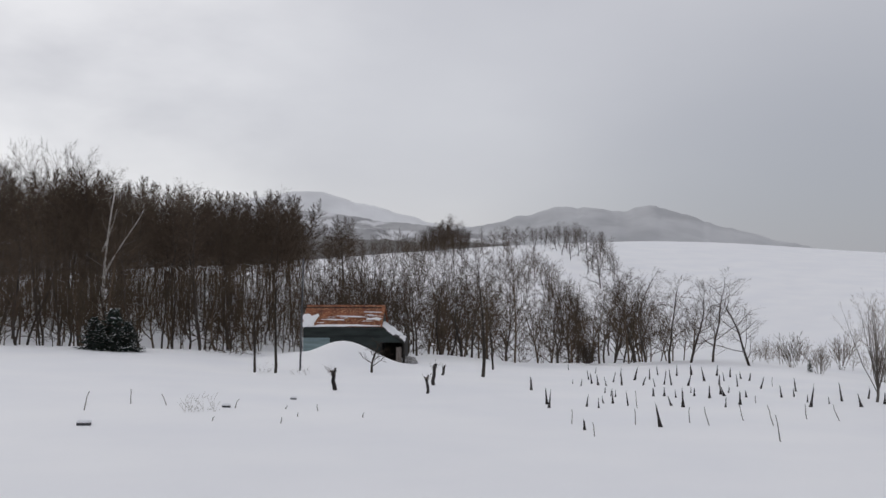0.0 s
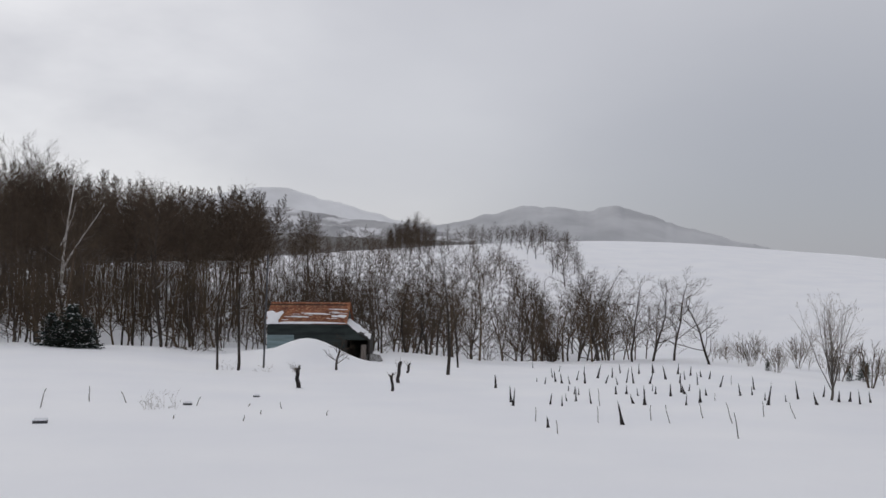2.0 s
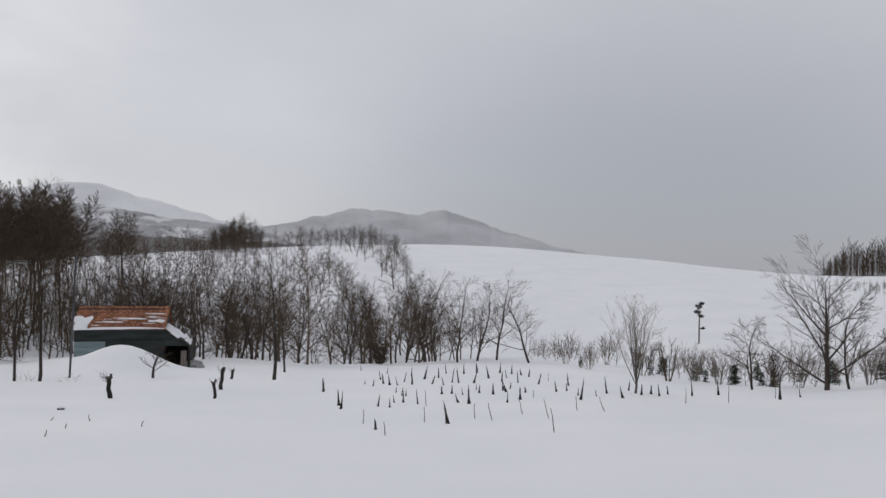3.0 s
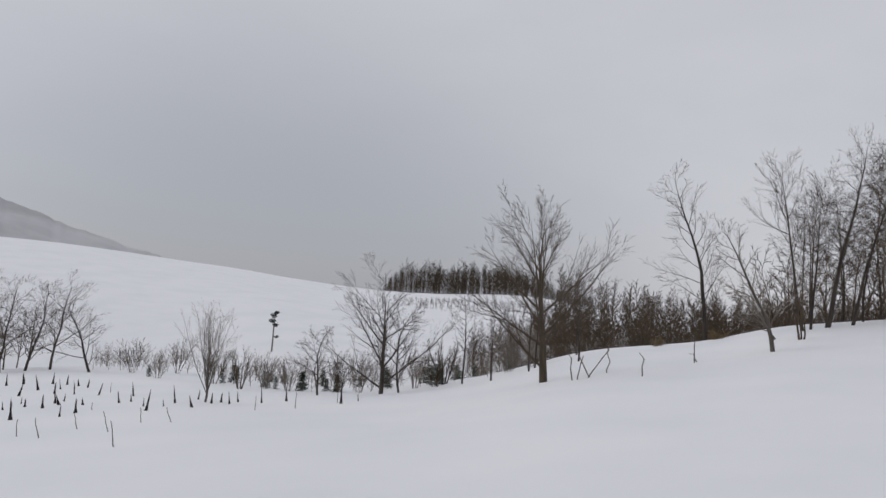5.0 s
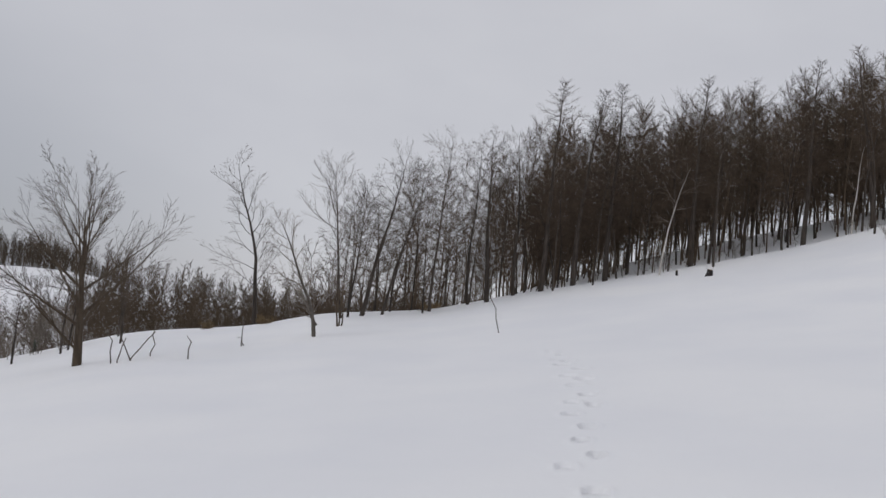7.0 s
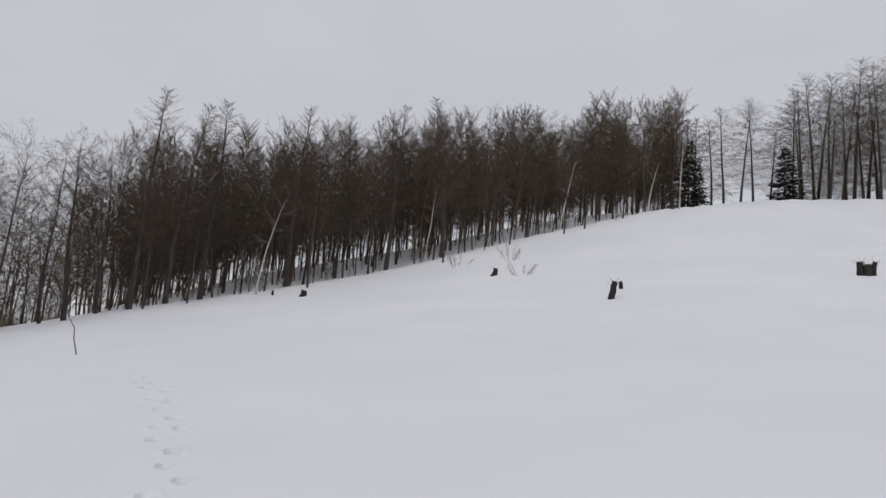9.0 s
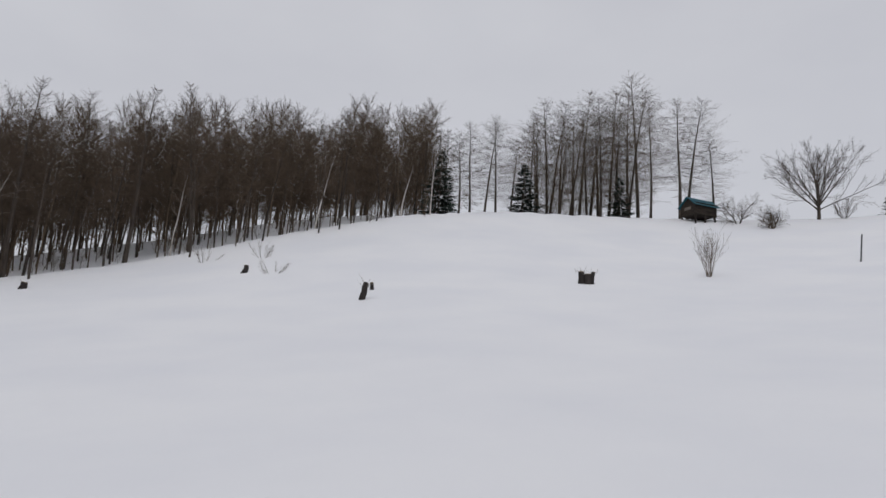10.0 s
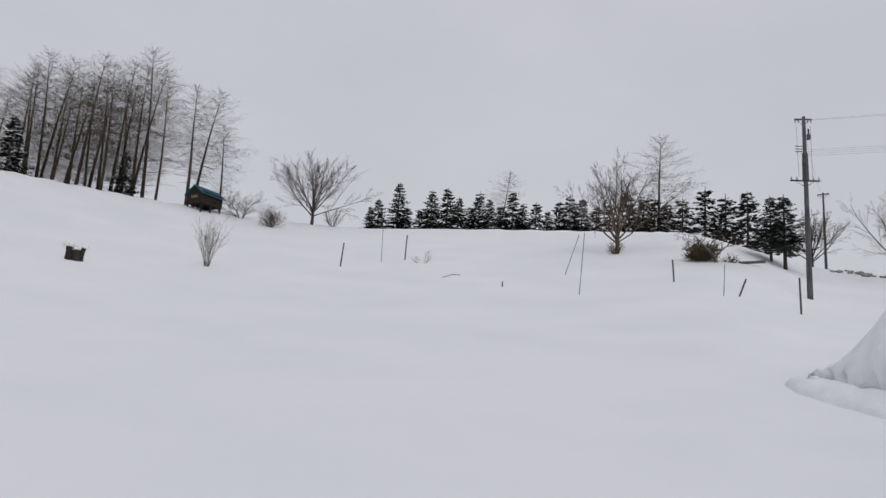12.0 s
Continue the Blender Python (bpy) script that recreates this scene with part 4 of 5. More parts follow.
# slim trees before the old barn
for i, (x, y, h, r) in enumerate(((-9.37, 38.1, 5.6, 0.07), (-8.53, 38.8, 6.8, 0.085), (2.05, 39.7, 6.6, 0.10), (3.1, 47.2, 5.6, 0.07))):
    hero(FOREST, 70 + i, x, y, h, r, BARK, TWIG_WARM, "slim bare tree standing in the open snow", split=1, count=(16, 5, 4), start=(0.45, 0.2, 0.2), group="slim trees")
hero(SCRUB, 79, -3.86, 41.2, 2.0, 0.085, BARK, TWIG, "small crooked fruit tree before the barn", split=1, reach=(0.55, 0.5, 0.5), angle=(55, 45, 40), count=(10, 7, 5), start=(0.3, 0.2, 0.2), up=(0.05, 0.02, 0.0, 0.0), thick=(1, 0.03, 0.012, 0.008), thin=0.006)
clump(4, 76, -14.2, 52.0, 2.2, 1.5, 0.05, BARK_WARM, TWIG_WARM, "low arching bare shrub by the snow edge", spec=dict(SCRUB, up=(-0.05, 0.02, 0, 0)))
clump(9, 77, *polar(10.7, 60), 2.0, 0.6, 0.05, BARK, TWIG, "dense dark shrub under the gully trees", spec=dict(SCRUB, count=(16, 8, 4)))
# the white birch with two long limbs
birch = {0: [], 1: [], 2: []}
brng = random.Random(4)
bspec = dict(segs=(9, 3, 2), wiggle=(0.03, 0.12, 0.15), up=(0.03, 0.08, 0.04), count=(9, 4), start=(0.45, 0.2), reach=(0.16, 0.5), angle=(40, 40), thick=(1, 0.03, 0.014), thin=0.012, shape=lambda r: 1.1 - 0.6 * r)
grow(brng, Vector((0, 0, -0.4)), Vector((0.0, 0, 1)), 11.2, 0.16, 0, bspec, birch)
grow(brng, Vector((0.05, 0, 4.6)), Vector((0.50, -0.1, 0.8)).normalized(), 5.4, 0.08, 0, bspec, birch)
grow(brng, Vector((0.02, 0, 6.4)), Vector((0.35, 0.1, 0.9)).normalized(), 3.0, 0.05, 0, bspec, birch)
bt = thing("birch", "white-barked birch with two long bare limbs", "birch", m=pose(*polar(-24.1, 56), gz(*polar(-24.1, 56))))
pair = wood_meshes("birch", birch, BARK_BIRCH, TWIG_PALE)
part("trunk", pair[0], None, bt)
part("crown", pair[1], None, bt)
# pale birch stems at the edge of the hillside wood
for i, (a, dd, h, ln) in enumerate(((94.4, -2.0, 8.5, 11), (106.6, 1.0, 7.0, 1), (116.6, 0.5, 6.5, 2), (125.2, -0.5, 6.5, 1), (123.0, 0, 4.5, -10))):
    x, y = polar(a, rim_at(a) + dd)
    t = hero(FOREST, 90 + i, x, y, h, 0.075, BARK_BIRCH, TWIG_PALE, "pale slender birch at the edge of the wood", "birch", split=1, group="birches", lean=0.02, count=(9, 4, 3), start=(0.5, 0.2, 0.2))
    t.rotation_euler[1] = radians(ln)
# trees on and behind the crest
vase(41, 38.1, -75.5, 8.8, 0.18, 17, 62, 0.12, BARK, TWIG, "round-crowned bare tree alone on the crest", turn=80, thin=0.010, count=(13, 9, 7, 4), start=(0.16, 0.18, 0.15, 0.15), reach=(0.72, 0.46, 0.50, 0.55), angle=(44, 30, 28, 28), up=(0.0, 0.015, 0.03, 0.03, 0.02), wiggle=(0.05, 0.05, 0.07, 0.08, 0.1), thick=(1, 0.07, 0.032, 0.018, 0.012))
clump(12, 42, 38.9, -68.0, 2.6, 0.6, 0.05, BARK_WARM, TWIG_WARM, "rounded brown shrub with many stems", spec=dict(SCRUB, count=(11, 6, 5)))
clump(10, 43, 36.0, -76.5, 2.4, 0.8, 0.04, BARK, TWIG, "low dark shrub by the lone tree")
clump(22, 44, 27.2, -40.4, 3.3, 0.29, 0.016, BARK_WARM, TWIG_WARM, "fan-shaped bare shrub in the open snow", spec=dict(BUSH, count=(7, 4), start=(0.3, 0.3), reach=(0.35, 0.4), angle=(18, 25), wiggle=(0.06, 0.1, 0.1), thin=0.009, thick=(1, 0.015, 0.010)))
clump(5, 45, 43.5, -69.5, 3.4, 1.3, 0.07, BARK, TWIG, "low tree bent over beside the stilted hut", "tree", spec=dict(SCRUB, up=(-0.02, 0.02, 0, 0)))
vase(46, 3.8, -64.0, 8.2, 0.20, 17, 62, 0.12, BARK_WARM, TWIG_WARM, "broad bare tree with dense dark lower branches", turn=20, thin=0.010, count=(13, 12, 6, 4), wiggle=(0.05, 0.10, 0.12, 0.14, 0.15))
clump(10, 47, 3.9, -63.7, 1.3, 0.8, 0.05, BARK_WARM, TWIG_WARM, "dense brown shrub round the foot of the tree", spec=dict(SCRUB, count=(10, 6, 4)))
larch(179.6, 90, 21.8, 2, wide=1.6)
larch(167.6, 96, 19.0, 3)
vase(48, *polar(189.9, 72), 5.2, 0.14, 15, 58, 0.10, BARK, TWIG_WARM, "bare spreading tree behind the utility pole", turn=10, thin=0.011, count=(13, 11, 6, 4))
vase(49, *polar(195.9, 66), 8.0, 0.2, 12, 55, 0.12, BARK, TWIG_PALE, "bare tree beyond the snow bank", turn=10, count=(13, 12, 7, 4))
hero(SCRUB, 51, -3.6, -56.0, 2.6, 0.09, BARK_GREY, TWIG, "crooked low tree over a brush heap", split=1, reach=(0.8, 0.45, 0.5), angle=(62, 50, 45), count=(10, 6, 5), wide=1.7)


# ---- stalk rows ----
STALK = material("dark_stalk", (0.022, 0.018, 0.018), (0.05, 0.042, 0.04), 6.0, 0.85, bump=0.4, stretch=(3, 3, 0.6), vary=0.3)
STICK = material("weathered_stick", (0.10, 0.085, 0.075), (0.19, 0.165, 0.145), 6.0, 0.85, bump=0.3, stretch=(4, 4, 0.8), vary=0.3)


def stalk_mesh(seed):
    """Dry leaves bound into a point, one metre high."""
    rng, segs = random.Random(seed), []
    for k in range(9):
        a = rng.uniform(0, 6.283)
        b = Vector((math.cos(a) * 0.09, math.sin(a) * 0.09, -0.15))
        tip = Vector((rng.gauss(0, 0.03), rng.gauss(0, 0.03), rng.uniform(0.5, 1.0) if k else 1.0))
        mid = b.lerp(tip, 0.5) + Vector((-b.x * 0.35, -b.y * 0.35, 0))
        segs += [(b, mid, 0.055, 0.035), (mid, tip, 0.035, 0.004)]
    V, F = tubes(segs, 4)
    return raw("dry_plant", V, F, STALK)


STALKS = [stalk_mesh(600 + i) for i in range(4)]
ROW_A = [(8.2, 50.0, 0.37), (7.6, 40.0, 0.49), (9.2, 46.2, 0.38), (10.0, 43.1, 0.5), (9.9, 39.6, 0.72), (10.8, 40.0, 0.57), (12.3, 43.9, 0.54), (10.3, 35.7, 0.66), (10.5, 35.2, 0.75), (13.1, 42.9, 0.6), (14.1, 43.5, 0.54), (14.3, 44.0, 0.36), (12.9, 37.8, 0.7), (15.2, 42.5, 0.56), (13.8, 37.6, 0.46), (15.5, 41.4, 0.51), (15.5, 39.9, 0.36), (15.3, 38.2, 0.41)]
ROW_B = [(6.2, 36.6, 0.22), (6.3, 35.0, 0.31), (7.1, 36.6, 0.48), (7.2, 35.5, 0.47), (7.5, 35.2, 0.4), (8.4, 37.8, 0.5), (8.3, 35.5, 0.55), (9.2, 35.3, 0.43), (9.5, 34.3, 0.39), (11.1, 34.7, 0.54), (12.6, 35.0, 0.5), (10.8, 29.8, 0.47), (13.1, 34.1, 0.53), (13.6, 32.8, 0.51), (12.5, 28.3, 0.44), (14.5, 31.5, 0.58), (13.1, 28.6, 0.33)]
ROW_C = [(4.7, 25.1, 0.39), (5.0, 24.6, 0.32), (5.5, 26.3, 0.27), (6.5, 30.8, 0.25), (6.4, 29.2, 0.3), (5.8, 26.2, 0.48), (6.5, 28.9, 0.29), (6.1, 25.3, 0.5), (8.0, 29.1, 0.3), (8.4, 29.1, 0.33), (7.5, 25.2, 0.31), (8.6, 28.3, 0.29), (7.7, 24.6, 0.6), (9.9, 30.6, 0.25), (9.5, 29.0, 0.3), (9.7, 27.9, 0.46), (10.6, 28.9, 0.36)]
ROW_D = [(9.0, 24.4, 0.35), (11.4, 30.6, 0.28), (9.8, 25.3, 0.44), (11.2, 28.3, 0.25), (12.5, 26.3, 0.27), (11.8, 24.6, 0.71), (13.0, 25.8, 0.26), (3.5, 18.9, 0.27), (5.5, 19.4, 0.59), (3.7, 32.2, 0.53), (3.5, 25.8, 0.53), (3.4, 24.6, 0.55)]
ROW_E = [(14.1, 27.1, 0.64), (13.7, 25.1, 0.42), (16.0, 28.8, 0.41), (15.5, 26.9, 0.39), (16.2, 27.4, 0.37), (16.1, 26.6, 0.49), (17.1, 27.6, 0.4), (17.9, 27.1, 0.64), (19.6, 27.8, 0.63), (20.5, 25.2, 0.92), (22.3, 26.2, 0.34)]
srng = random.Random(61)
for row in (ROW_A, ROW_B, ROW_C, ROW_D, ROW_E):
    for x, y, h in row:
        ob = tagged(new("dry_plant", STALKS[srng.randrange(4)]), "dark pointed bundle of dry stalks poking from snow", "plant", "stalk rows")
        w = srng.uniform(0.45, 0.85) * (0.5 + 0.5 * h)
        ob.matrix_basis = pose(x, y, gz(x, y), srng.gauss(0, 7), srng.gauss(2, 8), srng.uniform(0, 360)) @ Matrix.Diagonal((w, w, h * 1.08, 1))


def stick_mesh(seed, bend=0.018):
    rng = random.Random(seed)
    pts = [Vector((rng.gauss(0, bend) * i / 4, rng.gauss(0, bend) * i / 4, -0.2 + 1.2 * i / 4)) for i in range(5)]
    V, F = tubes([(pts[i], pts[i + 1], 0.02 - 0.002 * i, 0.018 - 0.002 * i) for i in range(4)], 5)
    return raw("stick", V, F, STICK, True)


STICKS = [stick_mesh(650 + i) for i in range(3)]


BENT = [stick_mesh(660 + i, 0.07) for i in range(3)]


def stick(x, y, h, lean=0.0, thick=1.0, label="thin weathered stick standing in the snow", group="field sticks", pool=STICKS):
    ob = tagged(new("stick", pool[srng.randrange(3)]), label, "stick", group)
    az = math.degrees(math.atan2(x, y))
    ob.matrix_basis = pose(x, y, gz(x, y), 0, 0, -az) @ pose(0, 0, 0, srng.gauss(0, 3), lean, 0) @ Matrix.Diagonal((thick, thick, h / math.cos(radians(lean)), 1))
    return ob


for x, y, h, lean in ((3.4, 20.2, 0.37, 0), (3.5, 17.7, 0.32, -7), (5.0, 19.9, 0.41, -3), (6.5, 20.2, 0.41, -5), (6.8, 19.6, 0.47, -16), (8.1, 20.7, 0.42, -14), (8.4, 19.5, 0.53, -16), (7.3, 16.6, 0.57, -9), (10.0, 21.1, 0.43, -6), (10.7, 20.7, 0.41, -23), (14.7, 34.2, 0.42, -3), (10.6, 26.0, 0.26, -4), (6.2, 24.5, 0.55, -6), (17.2, 23.8, 0.6, 0), (15.4, 23.7, 0.52, 0), (20.8, 25.8, 0.67, 0)):
    stick(x, y, h, lean, 0.7)
for x, y, h, lean in ((-9.5, 20.3, 0.51, 10), (-9.0, 22.1, 0.44, -1), (-8.0, 22.2, 0.33, -22), (-5.8, 19.3, 0.11, 7), (-6.1, 22.5, 0.26, 17), (-4.1, 19.4, 0.15, 10), (-4.0, 21.1, 0.12, 0), (-3.7, 22.7, 0.18, -16), (-2.2, 21.0, 0.14, 6), (-4.7, 22.9, 0.1, 28)):
    stick(x, y, h, lean, 0.8)
for x, y, h, lean in ((24.26, 16.32, 1.1, -6), (24.3, 16.1, 0.9, 3), (24.8, 15.95, 1.15, 28), (24.8, 15.9, 1.15, -32), (26.2, 16.0, 1.1, 0), (25.27, 13.98, 0.85, 0), (30.3, 14.4, 1.0, -8), (30.5, 14.4, 0.4, -25), (32.0, 3.8, 1.45, -14)):
    stick(x, y, h, lean, 1.4, "bent brown branch stuck upright in the snow", "upright branches", BENT)

# ---- sawn stumps and pollards ----
END = material("sawn_wood", (0.22, 0.17, 0.12), (0.32, 0.26, 0.19), 8.0, 0.8, bump=0.2)


def stump(x, y, h, r, seed, label, lean=0.0, twigs=6, knob=True, name="stump"):
    rng = random.Random(seed)
    t = thing(name, label, "stump", m=pose(x, y, gz(x, y), 0, 0, -math.degrees(math.atan2(x, y))) @ pose(0, 0, 0, 0, lean, 0))
    segs, p = [], Vector((0, 0, -0.25))
    for i in range(5):
        q = p + Vector((rng.gauss(0, 0.03), rng.gauss(0, 0.03), (h + 0.25) / 5))
        segs.append((p, q, r * (1.15 - 0.06 * i) * rng.uniform(0.93, 1.07), r * (1.1 - 0.06 * i) * (1.25 if knob and i == 4 else 1)))
        p = q
    top = p
    if knob:
        for k in range(3):
            a = rng.uniform(0, 6.283)
            V, F = tubes([(top - Vector((0, 0, h * 0.12)), top + Vector((math.cos(a) * r * 1.5, math.sin(a) * r * 1.5, rng.uniform(0, 0.12))), r * 0.6, r * 0.45)], 8)
            part("knob", raw("stump_knob", V, F, STALK, True), None, t)
    V, F = limbs_mesh(segs, 8)
    part("trunk", raw("stump_trunk", V, F, STALK, True), None, t)
    V, F = tubes([(top - Vector((0, 0, 0.02)), top + Vector((0, 0, 0.015)), r * 0.9, r * 0.85), (top + Vector((0, 0, 0.015)), top + Vector((0, 0, 0.02)), r * 0.85, 0.001)], 8)
    part("cut_face", raw("stump_top", V, F, END), None, t)
    tw = []
    for k in range(twigs):
        a = rng.uniform(0, 6.283)
        d = Vector((math.cos(a) * 0.7, math.sin(a) * 0.7, rng.uniform(0.4, 1.2))).normalized()
        b = top + Vector((math.cos(a) * r * 0.7, math.sin(a) * r * 0.7, -rng.uniform(0, 0.3) * h))
        ln = rng.uniform(0.25, 0.6) * max(h, 0.6)
        tw += [(b, b + d * ln * 0.5, 0.009, 0.007), (b + d * ln * 0.5, b + d * ln + Vector((rng.gauss(0, 0.05), rng.gauss(0, 0.05), 0.05)), 0.007, 0.003)]
    if tw:
        V, F = tubes(tw, 3)
        tagged(part("shoots", raw("stump_shoots", V, F, TWIG_PALE), None, t), kind="stuff")
    return t


stump(-4.28, 30.06, 0.75, 0.08, 1, "pollarded trunk with a spray of thin shoots", lean=-7, twigs=16)
stump(-0.68, 28.93, 0.58, 0.055, 2, "short pollarded trunk with knobbly top", twigs=5)
stump(-0.41, 32.82, 0.82, 0.075, 3, "short pollarded trunk with knobbly top", twigs=5)
stump(-0.03, 39.8, 0.4, 0.07, 4, "low pollarded trunk nearly buried in snow", twigs=6)
stump(48.3, -6.6, 0.36, 0.2, 5, "low cut stump nearly buried in snow", knob=False, twigs=2, lean=12)
stump(50.7, -5.0, 0.3, 0.08, 6, "thin cut stump nearly buried in snow", knob=False, twigs=0)
stump(43.2, -17.3, 0.48, 0.16, 7, "cut stump leaning in the snow", knob=False, twigs=0, lean=14)
stump(29.4, -17.4, 0.80, 0.14, 8, "dark leaning stump with loose twigs", lean=9, twigs=10, knob=False)
stump(*polar(121.3, 37.2), 0.36, 0.10, 18, "short dark stub beside the leaning stump", knob=False, twigs=0)
stump(28.98, -31.11, 0.66, 0.17, 9, "dark cut stump with long pale shoots", knob=False, twigs=12, lean=-3)
stump(28.74, -31.34, 0.55, 0.22, 10, "broad dark stump beside the taller one", knob=False, twigs=2)
stump(28.55, -31.52, 0.68, 0.13, 11, "thin dark stub behind the broad stump", knob=False, twigs=4, lean=2)
for i, (x, y, h) in enumerate(((41.4, -18.4, 0.9), (48.1, -20.5, 1.3), (50.6, -17.4, 1.4), (18.3, -56.1, 1.2))):
    clump(5, 110 + i, x, y, h, 1.4, 0.02, BARK_WARM, TWIG_PALE, "thin pale twigs arching over the snow", group="twig clumps")
# a fallen branch on the snow
fb = [(Vector((-1.3, 0, 0.12)), Vector((-0.4, 0.1, 0.28)), 0.03, 0.035), (Vector((-0.4, 0.1, 0.28)), Vector((0.5, -0.05, 0.12)), 0.035, 0.03), (Vector((0.5, -0.05, 0.12)), Vector((1.3, -0.1, 0.02)), 0.03, 0.02), (Vector((0.1, 0, 0.2)), Vector((0.8, 0.3, 0.1)), 0.02, 0.01)]
V, F = tubes(fb, 5)
tagged(new("fallen_branch", raw("fallen_branch", V, F, BARK, True)), "thin fallen branch lying on the snow", "branch").matrix_basis = pose(13.9, -48.4, gz(13.9, -48.4), 0, 12, 15) @ Matrix.Scale(0.62, 4)

# ---- marker poles and fence posts ----
POST = material("grey_post", (0.055, 0.056, 0.060), (0.10, 0.10, 0.105), 5.0, 0.8, bump=0.3, stretch=(3, 3, 0.5), vary=0.2)
BAMBOO = material("blue_grey_pole", (0.16, 0.19, 0.24), (0.26, 0.29, 0.33), 4.0, 0.6, bump=0.1, vary=0.2)


def post(x, y, h, r, mat, label, lean=0.0, name="post", group="field posts"):
    bm = bmesh.new()
    bmesh.ops.create_cone(bm, cap_ends=True, segments=8, radius1=r * 1.05, radius2=r * 0.9, depth=h + 0.3, matrix=Matrix.Translation((0, 0, (h - 0.3) / 2)))
    bmesh.ops.bevel(bm, geom=[e for e in bm.edges if all(v.co.z > h * 0.9 for v in e.verts)], offset=r * 0.2, segments=1, affect="EDGES")
    ob = tagged(part(name, bm, mat, None), label, "post", group)
    ob.matrix_basis = pose(x, y, gz(x, y), 0, 0, -math.degrees(math.atan2(x, y))) @ pose(0, 0, 0, 0, lean, 0)
    return ob


for x, y, h, r, lean in ((22.72, -50.33, 1.8, 0.05, 3), (20.38, -57.67, 2.1, 0.05, 1), (9.35, -44.4, 0.36, 0.04, 0), (-0.57, -46.2, 1.35, 0.045, -4), (-3.65, -40.4, 0.95, 0.045, 20), (-6.25, -39.0, 1.75, 0.045, -1)):
    post(x, y, h, r, POST, "grey fence post standing in deep snow", lean)
for x, y, h, lean in ((21.4, -55.05, 2.9, -2), (6.52, -51.5, 3.0, 17), (4.42, -41.3, 3.5, 3), (-2.89, -40.1, 1.6, 2)):
    post(x, y, h, 0.025, BAMBOO, "thin blue-grey snow marker pole", lean, "marker_pole", "marker poles")
post(-7.76, 41.58, 6.1, 0.05, POST, "tall thin dark pole by the barn", 1.5, "pole", "")

# ---- the old barn with the rusty roof ----
RUST = material("rusty_sheet", (0.12, 0.036, 0.020), (0.24, 0.080, 0.036), 1.6, 0.75, bump=0.3, fine=9, third=(0.40, 0.21, 0.11), vary=0.16)
TEAL = material("dark_teal_boards", (0.024, 0.031, 0.030), (0.042, 0.052, 0.050), 1.5, 0.8, bump=0.3, stretch=(0.5, 3, 3), vary=0.25)
PALE_TEAL = material("pale_teal_board", (0.16, 0.22, 0.23), (0.23, 0.30, 0.31), 2.0, 0.7, bump=0.2, stretch=(0.5, 3, 3), vary=0.15)
DARKIN = material("dark_timber", (0.022, 0.020, 0.018), (0.045, 0.04, 0.036), 3.0, 0.9, bump=0.2)


def box(bm, x0, x1, y0, y1, z0, z1, m=None):
    vs = [Vector((x, y, z)) for x in (x0, x1) for y in (y0, y1) for z in (z0, z1)]
    v = [bm.verts.new(m @ c if m else c) for c in vs]
    for f in ((0, 1, 3, 2), (4, 6, 7, 5), (0, 4, 5, 1), (2, 3, 7, 6), (0, 2, 6, 4), (1, 5, 7, 3)):
        bm.faces.new([v[i] for i in f])
    return bm


def boxpart(name, parent, mat, *dims, m=None, label="", bevel=0.01):
    bm = box(bmesh.new(), *dims, m=m)
    if bevel:
        bmesh.ops.bevel(bm, geom=list(bm.edges), offset=bevel, segments=1, affect="EDGES")
    return part(name, bm, mat, parent, label)


def snow_patch(name, parent, x0, x1, y0, y1, m, seed, thick=0.07, ragged=0.3, mat=None):
    """A ragged cake of snow on a tilted face: rounded, with an uneven rim."""
    rng, bm = random.Random(seed), bmesh.new()
    n = 26
    cx, cy, rx, ry = (x0 + x1) / 2, (y0 + y1) / 2, (x1 - x0) / 2, (y1 - y0) / 2
    rings = []
    for k, (f, h) in enumerate(((1.0, 0.0), (0.97, 0.6), (0.82, 1.0), (0.45, 1.1))):
        r = []
        for i in range(n):
            a = 6.283 * i / n
            c, s = math.cos(a), math.sin(a)
            q = 1 / max(abs(c), abs(s)) ** 0.8
            w = 1 + ragged * noise.noise(Vector((c * 1.7 + seed, s * 1.7, seed * 0.7)))
            r.append(bm.verts.new(m @ Vector((cx + c * q * rx * f * w, cy + s * q * ry * f * w, h * thick))))
        rings.append(r)
    for a, b in zip(rings, rings[1:]):
        for i in range(n):
            bm.faces.new((a[i], a[(i + 1) % n], b[(i + 1) % n], b[i]))
    bm.faces.new(rings[-1])
    for f in bm.faces:
        f.smooth = True
    return part(name, bm, mat or SNOW_CLOD, parent, "ragged cake of snow")


